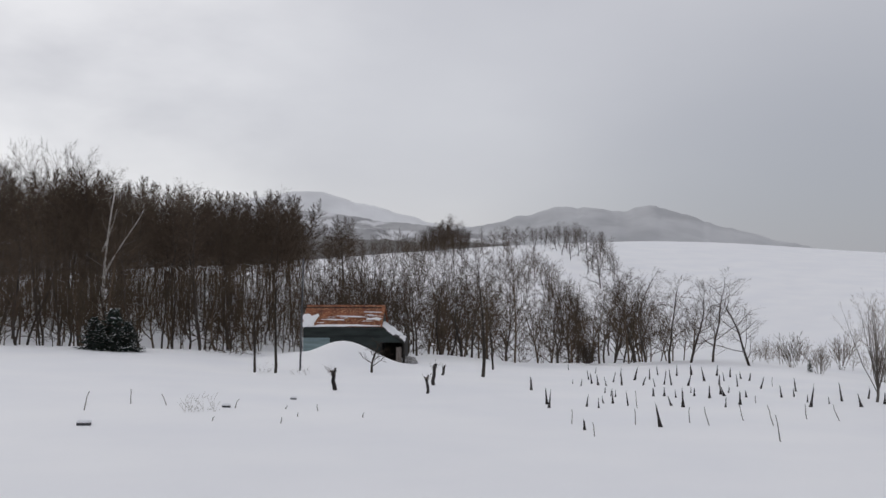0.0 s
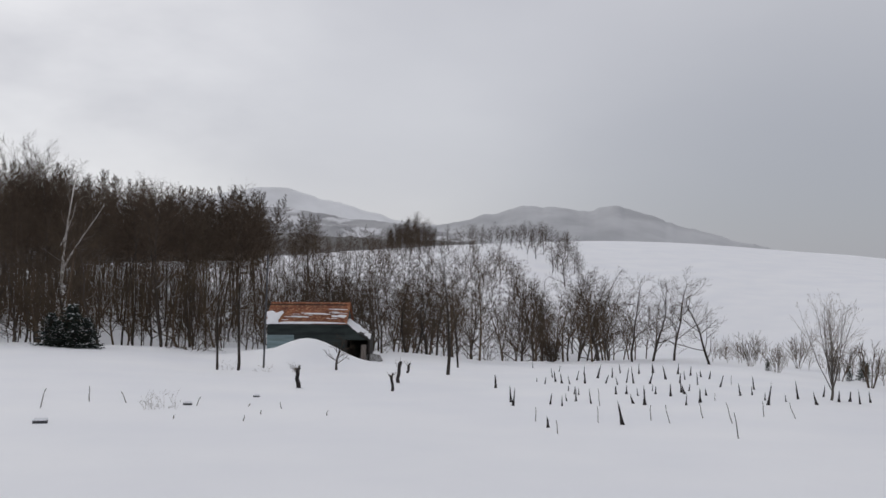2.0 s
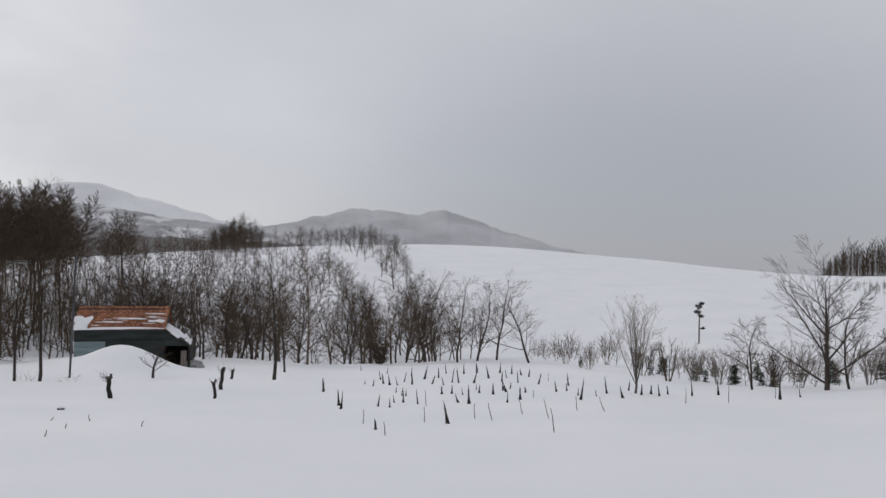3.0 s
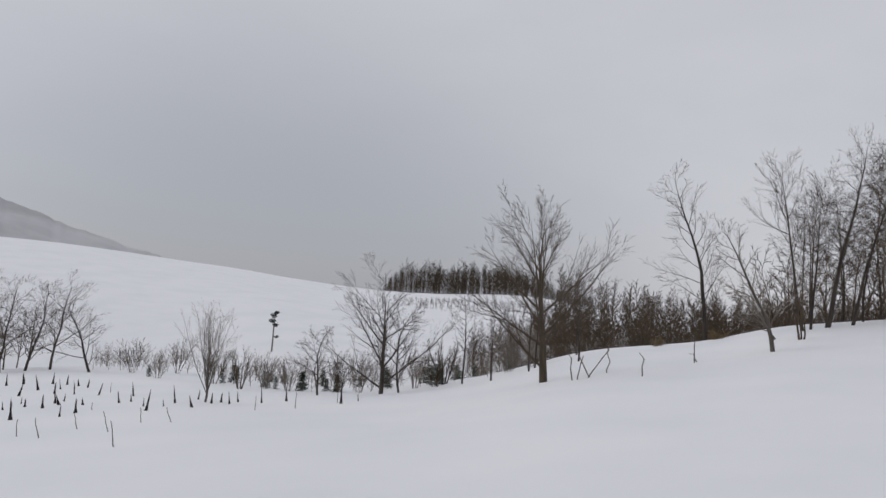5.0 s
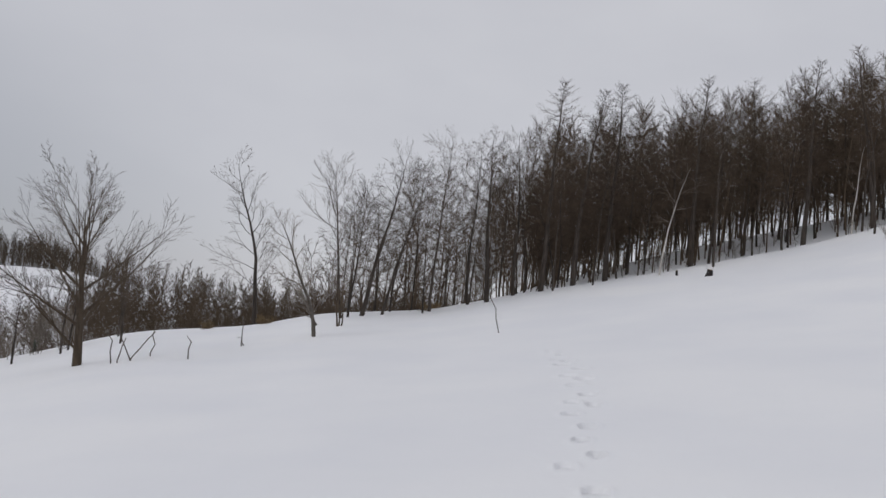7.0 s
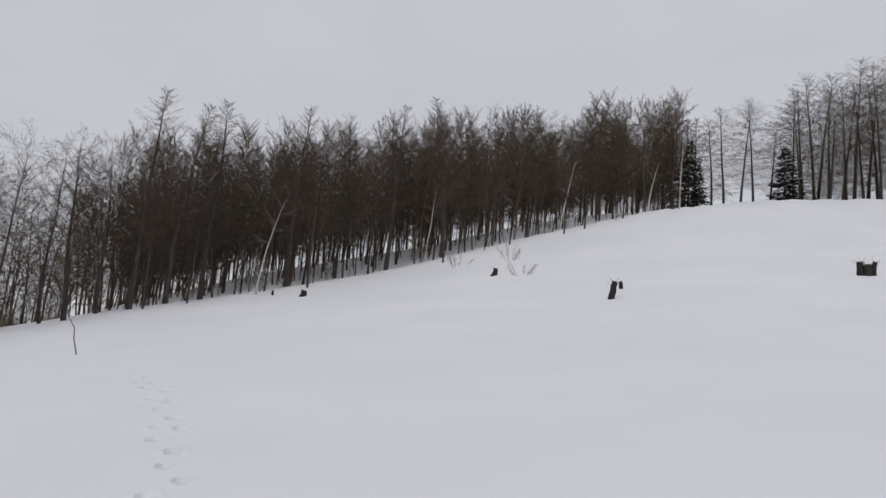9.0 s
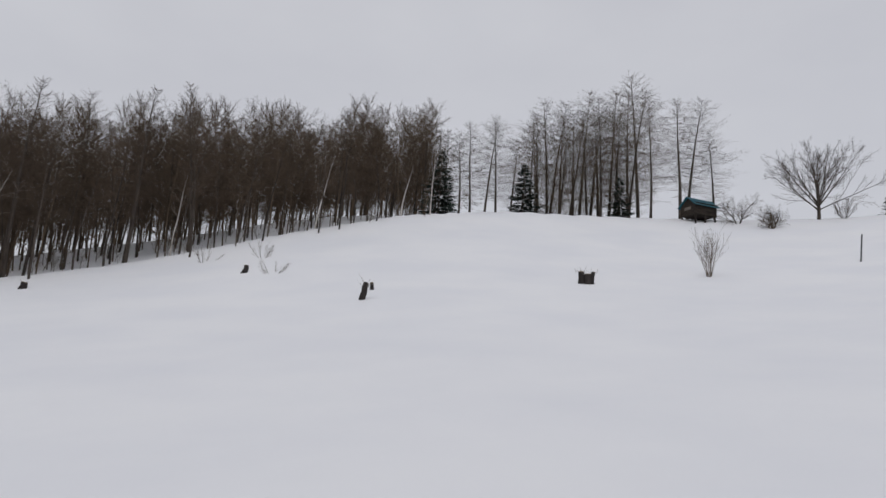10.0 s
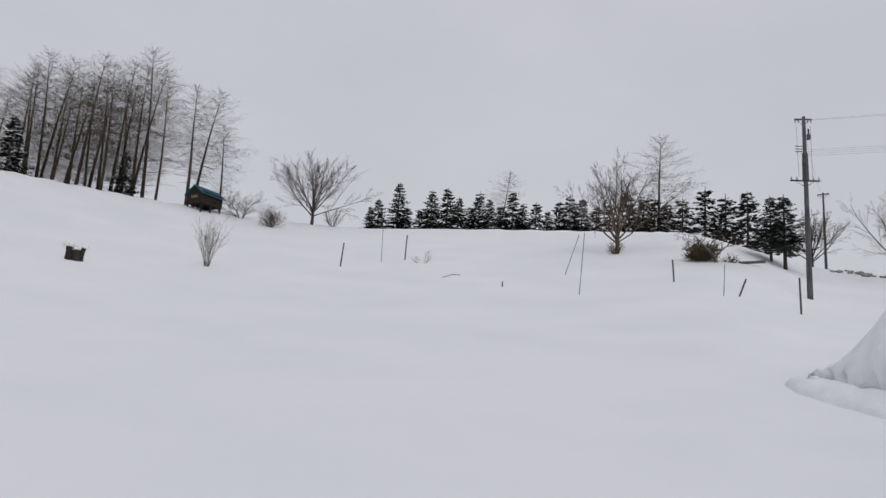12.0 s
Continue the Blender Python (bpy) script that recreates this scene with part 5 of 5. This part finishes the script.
def build_barn():
    x, y = polar(-7.55, 50.5)
    base = -3.75
    t = thing("barn", "old dark teal barn with rusty roof, half buried in snow", "barn", m=pose(x, y, base, 0, 0, -1.5))
    W, D, EAVE, RIDGE = 5.05, 4.0, 2.42, 3.55
    # walls of overlapping boards
    for side in (0, 1):
        yy = 0 if side == 0 else D - 0.05
        wall = boxpart("wall", t, DARKIN, -W / 2, W / 2, yy, yy + 0.05, -0.6, EAVE)
        if side == 0:
            for k in range(15):
                z = -0.6 + k * 0.195
                m = pose(0, -0.004, z, 0, 0, 0) @ pose(0, 0, 0, 3, 0, 0)
                pale = 6 <= k <= 10
                if pale:
                    boxpart("board", wall, PALE_TEAL, -W / 2, -W / 2 + 1.75, -0.03, -0.004, 0, 0.205, m=m, bevel=0.004)
                    boxpart("board", wall, TEAL, -W / 2 + 1.76, W / 2, -0.028, -0.004, 0, 0.205, m=m, bevel=0.004)
                else:
                    boxpart("board", wall, TEAL, -W / 2, W / 2, -0.028, -0.004, 0, 0.205, m=m, bevel=0.004)
    for s in (-1, 1):
        bm = bmesh.new()
        xs = s * (W / 2 - 0.05)
        loop = [(0.05, -0.6), (D - 0.05, -0.6), (D - 0.05, EAVE), (D / 2, RIDGE - 0.08), (0.05, EAVE)]
        a = [bm.verts.new((xs, py, pz)) for py, pz in loop]
        b = [bm.verts.new((xs + s * 0.05, py, pz)) for py, pz in loop]
        bm.faces.new(a if s < 0 else a[::-1])
        bm.faces.new(b[::-1] if s < 0 else b)
        for i in range(5):
            j = (i + 1) % 5
            bm.faces.new((a[i], a[j], b[j], b[i]) if s > 0 else (a[j], a[i], b[i], b[j]))
        bmesh.ops.recalc_face_normals(bm, faces=bm.faces)
        part("gable_wall", bm, TEAL, t)
    # roof of seamed sheets
    slope = math.atan2(RIDGE - EAVE, D / 2)
    run = math.hypot(RIDGE - EAVE, D / 2) + 0.28
    roof = boxpart("roof", t, DARKIN, -W / 2 - 0.1, W / 2 + 0.1, -0.06, 0.06, RIDGE - 0.06, RIDGE + 0.0)
    for s in (0, 1):
        m0 = pose(0, D / 2, RIDGE, 0, 0, 180 * s) @ pose(0, 0, 0, -math.degrees(slope) * -1, 0, 0)
        for k in range(9):
            xa = -W / 2 - 0.15 + k * (W + 0.3) / 9
            xb = xa + (W + 0.3) / 9 - 0.008
            bm = bmesh.new()
            prof = [(0, 0), (0.03, 0.035), (0.05, 0.035), (0.08, 0), (0.3, 0.004), (xb - xa, 0)]
            top = [bm.verts.new(m0 @ Vector((xa + u, -run, h + 0.02))) for u, h in prof]
            end = [bm.verts.new(m0 @ Vector((xa + u, 0.0, h + 0.02))) for u, h in prof]
            low = [bm.verts.new(m0 @ Vector((xa + u, yy2, -0.01))) for yy2 in (-run, 0.0) for u in (0, xb - xa)]
            for i in range(len(prof) - 1):
                bm.faces.new((top[i], top[i + 1], end[i + 1], end[i]))
            bm.faces.new((low[0], low[2], low[3], low[1]))
            bm.faces.new((*top[::-1], low[0], low[1]))
            part("roof_sheet", bm, RUST, roof)
        boxpart("ridge_cap", roof, RUST, -W / 2 - 0.15, W / 2 + 0.15, -0.16, 0.0, 0.03, 0.055, m=m0, bevel=0.005)
        if s == 0:
            snow_patch("snow_patch", roof, -W / 2 - 0.15, -W / 2 + 0.75, -run + 0.05, -run * 0.42, m0 @ Matrix.Translation((0, 0, 0.03)), 3, 0.05, 0.6)
            snow_patch("snow_patch", roof, -W / 2 + 0.3, W / 2 - 0.6, -run - 0.02, -run + 0.14, m0 @ Matrix.Translation((0, 0, 0.03)), 5, 0.07, 0.8)
            snow_patch("snow_patch", roof, -0.1, 1.3, -run * 0.58, -run * 0.52, m0 @ Matrix.Translation((0, 0, 0.03)), 7, 0.025, 1.3)
            snow_patch("snow_patch", roof, 1.5, 2.3, -run * 0.72, -run * 0.58, m0 @ Matrix.Translation((0, 0, 0.03)), 9, 0.025, 1.3)
            snow_patch("snow_patch", roof, 1.4, 2.2, -run * 0.36, -run * 0.31, m0 @ Matrix.Translation((0, 0, 0.03)), 11, 0.025, 1.3)
            for q in range(8):
                u0, v0 = srng.uniform(-1.6, 1.9), srng.uniform(0.35, 0.9)
                snow_patch("snow_patch", roof, u0, u0 + srng.uniform(0.2, 0.7), -run * v0 - srng.uniform(0.03, 0.07), -run * v0, m0 @ Matrix.Translation((0, 0, 0.03)), 40 + q, 0.02, 1.3)
            snow_patch("snow_patch", roof, -0.9, -0.1, -run * 0.72, -run * 0.66, m0 @ Matrix.Translation((0, 0, 0.03)), 13, 0.025, 1.3)
    # lean-to on the gable
    lean = pose(W / 2 - 0.1, 0, EAVE + 0.02, 0, 36, 0)
    lt = boxpart("lean_to_roof", t, DARKIN, 0.0, 2.15, -0.2, D - 0.6, -0.05, 0.0, m=lean)
    snow_patch("snow_patch", lt, 0.15, 1.5, 0.0, D - 0.9, lean, 21, 0.07, 0.7)
    snow_patch("snow_patch", lt, 1.55, 2.0, 0.6, D - 0.9, lean, 22, 0.05, 0.8)
    # its front: boards above a dark opening, and a jamb
    low, wide = 1.25, 1.6
    bm = bmesh.new()
    for yy in (-0.03, 0.04):
        for px, pz in ((W / 2 - 0.9, low), (W / 2 + wide, low), (W / 2 + wide, EAVE - 1.12), (W / 2, EAVE - 0.06), (W / 2 - 0.9, EAVE - 0.06)):
            bm.verts.new((px, yy, pz))
    bm.verts.ensure_lookup_table()
    vs = list(bm.verts)
    bm.faces.new(vs[:5])
    bm.faces.new(vs[5:])
    for k in range(5):
        bm.faces.new((vs[k], vs[(k + 1) % 5], vs[5 + (k + 1) % 5], vs[5 + k]))
    bmesh.ops.recalc_face_normals(bm, faces=bm.faces)
    part("lean_to_wall", bm, TEAL, t)
    boxpart("lean_to_post", t, DARKIN, W / 2 + wide - 0.12, W / 2 + wide, 0.0, 0.12, -0.9, low - 0.01)
    boxpart("lean_to_post", t, DARKIN, W / 2 + 0.02, W / 2 + 0.14, 0.06, 0.18, -0.9, low - 0.01)
    boxpart("back_wall", t, DARKIN, W / 2, W / 2 + wide, 3.2, 3.26, -0.9, 1.3)
    boxpart("side_wall", t, DARKIN, W / 2 + wide - 0.05, W / 2 + wide, 0.14, 3.2, -0.9, 1.22)
    boxpart("loose_board", t, STICK, W / 2 + 1.05, W / 2 + 1.4, -0.07, -0.035, -0.8, 0.95, label="pale loose board")
    return t


build_barn()

# ---- the stilted hut on the crest ----
HUTWOOD = material("dark_brown_boards", (0.018, 0.014, 0.012), (0.036, 0.028, 0.022), 2.0, 0.85, bump=0.3, stretch=(0.6, 3, 3), vary=0.25)
TEALROOF = material("teal_sheet", (0.010, 0.080, 0.115), (0.022, 0.115, 0.150), 1.2, 0.5, bump=0.1, vary=0.1)


def build_stilt_hut():
    x, y = polar(145.8, 81.0)
    t = thing("stilt_hut", "small dark wooden hut on stilts with a teal roof", "hut", m=pose(x, y, gz(x, y), 0, 0, -145.4 + 40))
    W, D, F0, EAVE, RIDGE = 2.7, 2.3, 0.85, 1.9, 2.75
    for px in (-W / 2 + 0.1, 0, W / 2 - 0.1):
        for py in (0.1, D - 0.1):
            boxpart("stilt", t, HUTWOOD, px - 0.07, px + 0.07, py - 0.07, py + 0.07, -0.5, F0)
    boxpart("floor", t, HUTWOOD, -W / 2 - 0.05, W / 2 + 0.05, -0.05, D + 0.05, F0, F0 + 0.1)
    for yy in (0.0, D - 0.06):
        wall = boxpart("wall", t, HUTWOOD, -W / 2, W / 2, yy + 0.01, yy + 0.05, F0 + 0.1, EAVE)
        for k in range(6):
            boxpart("board", wall, HUTWOOD, -W / 2, W / 2, yy - 0.02, yy + 0.008, F0 + 0.1 + k * 0.19, F0 + 0.28 + k * 0.19, bevel=0.006)
    for s in (-1, 1):
        bm = bmesh.new()
        xs = s * W / 2
        loop = [(0, F0 + 0.1), (D, F0 + 0.1), (D, EAVE), (D / 2, RIDGE - 0.05), (0, EAVE)]
        a = [bm.verts.new((xs - 0.03, py, pz)) for py, pz in loop]
        b = [bm.verts.new((xs + 0.03, py, pz)) for py, pz in loop]
        bm.faces.new(a)
        bm.faces.new(b)
        for i in range(5):
            bm.faces.new((a[i], a[(i + 1) % 5], b[(i + 1) % 5], b[i]))
        bmesh.ops.recalc_face_normals(bm, faces=bm.faces)
        g = part("gable_wall", bm, HUTWOOD, t)
        if s < 0:
            # The light window opening is put in as a pale panel.
            boxpart("window", g, STICK, xs - 0.05, xs - 0.035, 0.7, 1.7, F0 + 0.55, F0 + 0.85, label="pale panel in place of the window opening")
    slope = math.degrees(math.atan2(RIDGE - EAVE, D / 2))
    run = math.hypot(RIDGE - EAVE, D / 2) + 0.3
    for s in (0, 1):
        m0 = pose(0, D / 2, RIDGE, 0, 0, 180 * s) @ pose(0, 0, 0, slope, 0, 0)
        r = boxpart("roof", t, TEALROOF, -W / 2 - 0.3, W / 2 + 0.3, -run, 0.0, 0.0, 0.04, m=m0)
        for k in range(8):
            xk = -W / 2 - 0.25 + k * (W + 0.5) / 7
            boxpart("seam", r, TEALROOF, xk - 0.015, xk + 0.015, -run, 0, 0.042, 0.075, m=m0, bevel=0.004)
    return t


build_stilt_hut()

# ---- utility poles and wires ----
CONCRETE = material("pole_concrete", (0.06, 0.06, 0.066), (0.105, 0.105, 0.112), 2.0, 0.85, bump=0.2, stretch=(2, 2, 0.5), vary=0.1)
STEEL = material("dull_steel", (0.055, 0.055, 0.06), (0.10, 0.10, 0.105), 5.0, 0.6, 0.4, bump=0.1)
PORCELAIN = material("insulator", (0.30, 0.30, 0.31), (0.42, 0.42, 0.43), 6.0, 0.35, bump=0.0)
CABLE = material("cable", (0.26, 0.26, 0.28), (0.34, 0.34, 0.36), 6.0, 0.6, bump=0.0)


def rod(bm, a, b, r, n=8, r2=None):
    a, b = Vector(a), Vector(b)
    d = b - a
    m = Matrix.Translation((a + b) / 2) @ d.to_track_quat("Z", "Y").to_matrix().to_4x4()
    bmesh.ops.create_cone(bm, cap_ends=True, segments=n, radius1=r, radius2=r if r2 is None else r2, depth=d.length, matrix=m)
    return bm


def build_pole(x, y, h, turn, label, full=True, lean=0.0):
    t = thing("utility_pole", label, "utility pole", "utility poles", pose(x, y, gz(x, y), 0, lean, turn))
    bm = rod(bmesh.new(), (0, 0, -0.5), (0, 0, h), 0.17 if full else 0.13, 14, 0.10 if full else 0.08)
    part("shaft", bm, CONCRETE, t)
    arms = [(h - 0.12, 1.0)] + ([(h * 0.64, 1.7)] if full else [])
    for z, w in arms:
        bm = bmesh.new()
        box(bm, -w / 2, w / 2, -0.16, -0.09, z - 0.045, z + 0.045)
        arm = part("crossarm", bm, STEEL, t)
        for k, u in enumerate((-0.92, -0.55, 0.55, 0.92)):
            bm = bmesh.new()
            px = u * w / 2
            down = z > h * 0.8
            for j in range(3):
                zz = z + (-0.08 - 0.07 * j if down else 0.06 + 0.07 * j)
                rod(bm, (px, -0.125, zz), (px, -0.125, zz + 0.045), 0.05 - 0.008 * j, 8)
            rod(bm, (px, -0.125, z), (px, -0.125, z + (-0.25 if down else 0.25)), 0.018, 6)
            part("insulator", bm, PORCELAIN, arm)
        bm = bmesh.new()
        rod(bm, (-w * 0.35, -0.12, z), (0, -0.12, z - 0.4), 0.015, 6)
        rod(bm, (w * 0.35, -0.12, z), (0, -0.12, z - 0.4), 0.015, 6)
        part("brace", bm, STEEL, arm)
    if full:
        bm = bmesh.new()
        rod(bm, (0.0, 0, h * 0.635), (0.0, 0, h * 0.79), 0.19, 12, 0.17)
        part("cable_sleeve", bm, STEEL, t)
        bm = bmesh.new()
        for z in (h * 0.80, h * 0.815, h * 0.83):
            box(bm, 0.1, 0.55, -0.03, 0.03, z - 0.015, z + 0.015)
        part("side_bracket", bm, STEEL, t)
        bm = bmesh.new()
        box(bm, -0.34, -0.16, -0.1, 0.1, h * 0.87, h * 0.90)
        rod(bm, (-0.25, 0, h * 0.90), (-0.25, 0, h * 0.93), 0.05)
        part("switch_box", bm, STEEL, t)
        bm = bmesh.new()
        rod(bm, (-0.42, -0.1, h * 0.66), (-0.40, -0.1, h - 0.5), 0.012, 5)
        rod(bm, (0.35, -0.1, h * 0.66), (0.42, -0.1, h - 0.5), 0.012, 5)
        part("down_lead", bm, CABLE, t)
    return t


build_pole(-8.14, -47.65, 11.3, 8, "dark grey utility pole with two crossarms", lean=0.0)
build_pole(*polar(190.75, 75), 7.6, -20, "slim utility pole far up the road", full=False)
build_pole(*polar(194.6, 88), 6.4, 15, "slim utility pole far up the road", full=False)
build_pole(*polar(222, 46), 11.0, 40, "dark grey utility pole with two crossarms")


def wire(a, b, sag, r=0.012):
    pts = []
    for i in range(19):
        u = i / 18
        p = Vector(a).lerp(Vector(b), u)
        p.z -= sag * 4 * u * (1 - u)
        pts.append(p)
    V, F = tubes([(pts[i], pts[i + 1], r, r) for i in range(18)], 4)
    return tagged(new("wire", raw("wire", V, F, CABLE)), "thin grey overhead wire between utility poles", "wire", "overhead wires")


bx, by = polar(222, 46)
za, zb = gz(-8.14, -47.65), gz(bx, by)
for k in range(4):
    wire((-7.7, -47.7, za + 11.0 * (0.80 + 0.011 * k)), (bx, by, zb + 11.0 * (0.80 + 0.014 * k)), 0.5, 0.006)
for k in (-0.45, 0.45):
    wire((-8.14 + k, -47.7, za + 11.1), (bx + k * 0.7, by + k * 0.7, zb + 10.75), 0.5, 0.006)
wire((-8.1, -47.75, za + 11.1), (*polar(190.75, 75), gz(*polar(190.75, 75)) + 7.2), 0.8, 0.006)


# ---- the ploughed snow bank ----
def build_bank():
    """A ploughed ridge of snow that ends beside the field: a low apron, a broken step, then the steep heap."""
    bank = thing("snow_bank", "high ploughed snow bank with an undercut broken ledge", "snow bank", m=pose(-2.25, -19.3, 0))
    along, left = Vector((-0.44, 0.90)), Vector((0.90, 0.44))
    apron = [(0.10, -0.20), (0.05, 0.06), (-0.08, 0.17), (-0.30, 0.24), (-0.55, 0.27), (-0.78, 0.26), (-1.0, 0.22), (-1.5, 0.10)]
    face = [(-1.2, -0.1), (-0.98, 0.20), (-0.86, 0.36), (-0.84, 0.52), (-0.92, 0.72), (-1.06, 1.1), (-1.26, 1.6), (-1.52, 2.2), (-1.84, 2.85), (-2.2, 3.4), (-2.7, 3.9), (-3.5, 4.2), (-4.6, 3.4), (-5.8, 1.7), (-7.0, -0.2)]

    def sheet(name, prof, low, label):
        n, rows, bm = 110, [], bmesh.new()
        for i in range(n):
            s0 = 11.0 * (i / (n - 1)) ** 1.3
            end = math.sqrt(max(0.0, 1 - (1 - min(s0 / 1.5, 1)) ** 2))
            up = 0.10 + 0.14 * min(1.0, s0) + 0.76 * min(1.0, max(0.0, (s0 - 1.0) / 1.5))
            row = []
            for k, (o, h) in enumerate(prof):
                bite = max(0.0, noise.noise(Vector((s0 * 3.1, 3.3, 0))) + 0.05) * 0.55 if not low and k in (1, 2, 3) else 0.0
                oo = (o - bite + 0.16 * noise.noise(Vector((s0 * 1.1, 9.1, 0))) + 0.09 * noise.noise(Vector((s0 * 4.0, k * 0.6, 0)))) * (0.25 + 0.75 * end) - 0.9 * (1 - end)
                hh = (h if h < 0.4 or low else 0.4 + (h - 0.4) * up) * (end if h > 0 else 1)
                p = along * s0 + left * oo
                lump = 0.17 * noise.noise(Vector((p.x * 1.5, p.y * 1.5, k * 0.3))) + 0.10 * noise.noise(Vector((p.x * 3.7, p.y * 3.7, k * 0.7))) + 0.04 * noise.noise(Vector((p.x * 9, p.y * 9, k * 1.1)))
                row.append(bm.verts.new((p.x, p.y, gz(p.x - 2.25, p.y - 19.3) + hh + lump * min(1, max(0, hh * 3.5)))))
            rows.append(row)
        for a, c in zip(rows, rows[1:]):
            for k in range(len(prof) - 1):
                bm.faces.new((a[k], a[k + 1], c[k + 1], c[k]))
        for f in bm.faces:
            f.smooth = True
        bmesh.ops.recalc_face_normals(bm, faces=bm.faces)
        return part(name, bm, SNOW_CLOD, bank, label)
    sheet("apron", apron, True, "low trampled apron of snow")
    sheet("steep_face", face, False, "steep face of packed snow")
    rng = random.Random(17)
    for k in range(12):
        s0 = 0.9 + 0.41 * k + rng.uniform(-0.12, 0.12)
        p = along * s0 + left * (-0.74 + rng.uniform(-0.10, 0.12))
        bm = bmesh.new()
        bmesh.ops.create_icosphere(bm, subdivisions=2, radius=rng.uniform(0.05, 0.11))
        for v in bm.verts:
            v.co *= 1 + 0.5 * noise.noise(v.co * 6 + Vector((k, 0, 0)))
            v.co.z *= 0.7
            v.co += Vector((p.x, p.y, gz(p.x - 2.25, p.y - 19.3) + 0.26))
        for f in bm.faces:
            f.smooth = True
        part("snow_lump", bm, SNOW_CLOD, bank)
    return bank


build_bank()


def clod(x, y, r, seed, label, mat=None, name="snow_clod", group="snow clods", flat=0.7):
    bm = bmesh.new()
    bmesh.ops.create_icosphere(bm, subdivisions=3, radius=1)
    for v in bm.verts:
        n = noise.noise(v.co * 1.4 + Vector((seed, 0, 0))) * (0.3 if mat is None else 0.55) + noise.noise(v.co * 3.5 + Vector((0, seed, 0))) * 0.12
        v.co *= 1 + n
        v.co.z *= flat
    for f in bm.faces:
        f.smooth = True
    ob = tagged(part(name, bm, mat or SNOW_CLOD, None), label, "snow" if mat is None else "rubble", group)
    ob.matrix_basis = pose(x, y, gz(x, y) + r * flat * 0.35, 0, 0, seed * 40) @ Matrix.Diagonal((r, r, r, 1))
    return ob


crng = random.Random(8)
ROCK = material("dark_rubble", (0.12, 0.11, 0.10), (0.26, 0.25, 0.24), 2.0, 0.9, bump=0.4, third=(0.75, 0.76, 0.78))
for i in range(18):
    a = 190.9 + i * 0.25 + crng.gauss(0, 0.1)
    x, y = polar(a, 71.5 + crng.gauss(0, 1.0))
    clod(x, y, crng.uniform(0.16, 0.36), i + 20, "snow-dusted stone in a rubble line", ROCK, "rubble_stone", "rubble line", 0.5)

bax, bay = polar(-7.55, 50.5)
for i in range(9):
    x, y = bax + 4.0 + crng.gauss(0.3, 0.35), bay + 0.4 + crng.gauss(0, 0.4)
    ob = clod(x, y, crng.uniform(0.22, 0.42), i + 60, "snow-dusted rubble piled against the lean-to", ROCK, "rubble_stone", "rubble by the barn", 0.8)

# ---- brush heap, boards and small debris ----
BRUSH = material("brown_brush", (0.055, 0.045, 0.024), (0.10, 0.08, 0.045), 4.0, 0.9, bump=0.4, vary=0.2)
clump(30, 130, -2.6, -56.6, 1.6, 1.1, 0.035, BRUSH, BRUSH, "heap of brown-green brush in a snow hollow", "brush_heap", spec=dict(SCRUB, count=(10, 6, 4), thick=(1, 0.06, 0.045, 0.045), thin=0.04))
clump(16, 131, -4.6, -56.4, 0.8, 1.4, 0.03, BRUSH, BRUSH, "low brown brush beside the crooked tree", "brush_heap", spec=dict(SCRUB, count=(10, 5, 3)))
board = thing("board", "dark plank lying on the snow by the brush", "board", m=pose(-6.0, -56.6, gz(-6.0, -56.6) + 0.15, 3, 6, 10))
boxpart("plank", board, POST, -0.9, 0.9, -0.12, 0.12, 0, 0.16)


def snowy_box(x, y, w, h, label):
    t = thing("box", label, "box", "buried boxes", pose(x, y, gz(x, y), 0, 4, 20))
    boxpart("body", t, POST, -w / 2, w / 2, -w / 3, w / 3, -0.1, h)
    snow_patch("snow_cap", t, -w / 2, w / 2, -w / 3, w / 3, Matrix.Translation((0, 0, h)), 31, 0.05, 0.15)


snowy_box(-8.25, 17.62, 0.30, 0.07, "small dark box under a snow cap")
snowy_box(-6.38, 22.55, 0.24, 0.06, "small dark box under a snow cap")
snowy_box(-5.07, 25.97, 0.2, 0.05, "small dark box under a snow cap")
for i, (x, y) in enumerate(((-7.0, 21.0), (-6.6, 21.4), (-9.0, 38.6), (-7.2, 39.0))):
    clump(5, 140 + i, x, y, 0.55, 0.5, 0.006, TWIG_PALE, TWIG_PALE, "pale dry grass tuft above the snow", "grass_tuft", "grass tufts", spec=dict(BUSH, count=(3, 2)))
TAN = material("dry_leaves", (0.14, 0.095, 0.05), (0.22, 0.16, 0.09), 5.0, 0.9, bump=0.0, vary=0.2)
for i, (a, dd, h) in enumerate(((77.6, -1.0, 0.7), (78.3, 0.0, 0.5), (62.0, -0.5, 0.6), (66.0, -0.3, 0.6))):
    x, y = polar(a, rim_at(a) + dd)
    clump(8, 150 + i, x, y, h, 0.7, 0.02, TAN, TAN, "small shrub still holding tan dry leaves", group="leafy shrubs", spec=dict(SCRUB, count=(9, 6, 5), thick=(1, 0.05, 0.03, 0.05), thin=0.035))
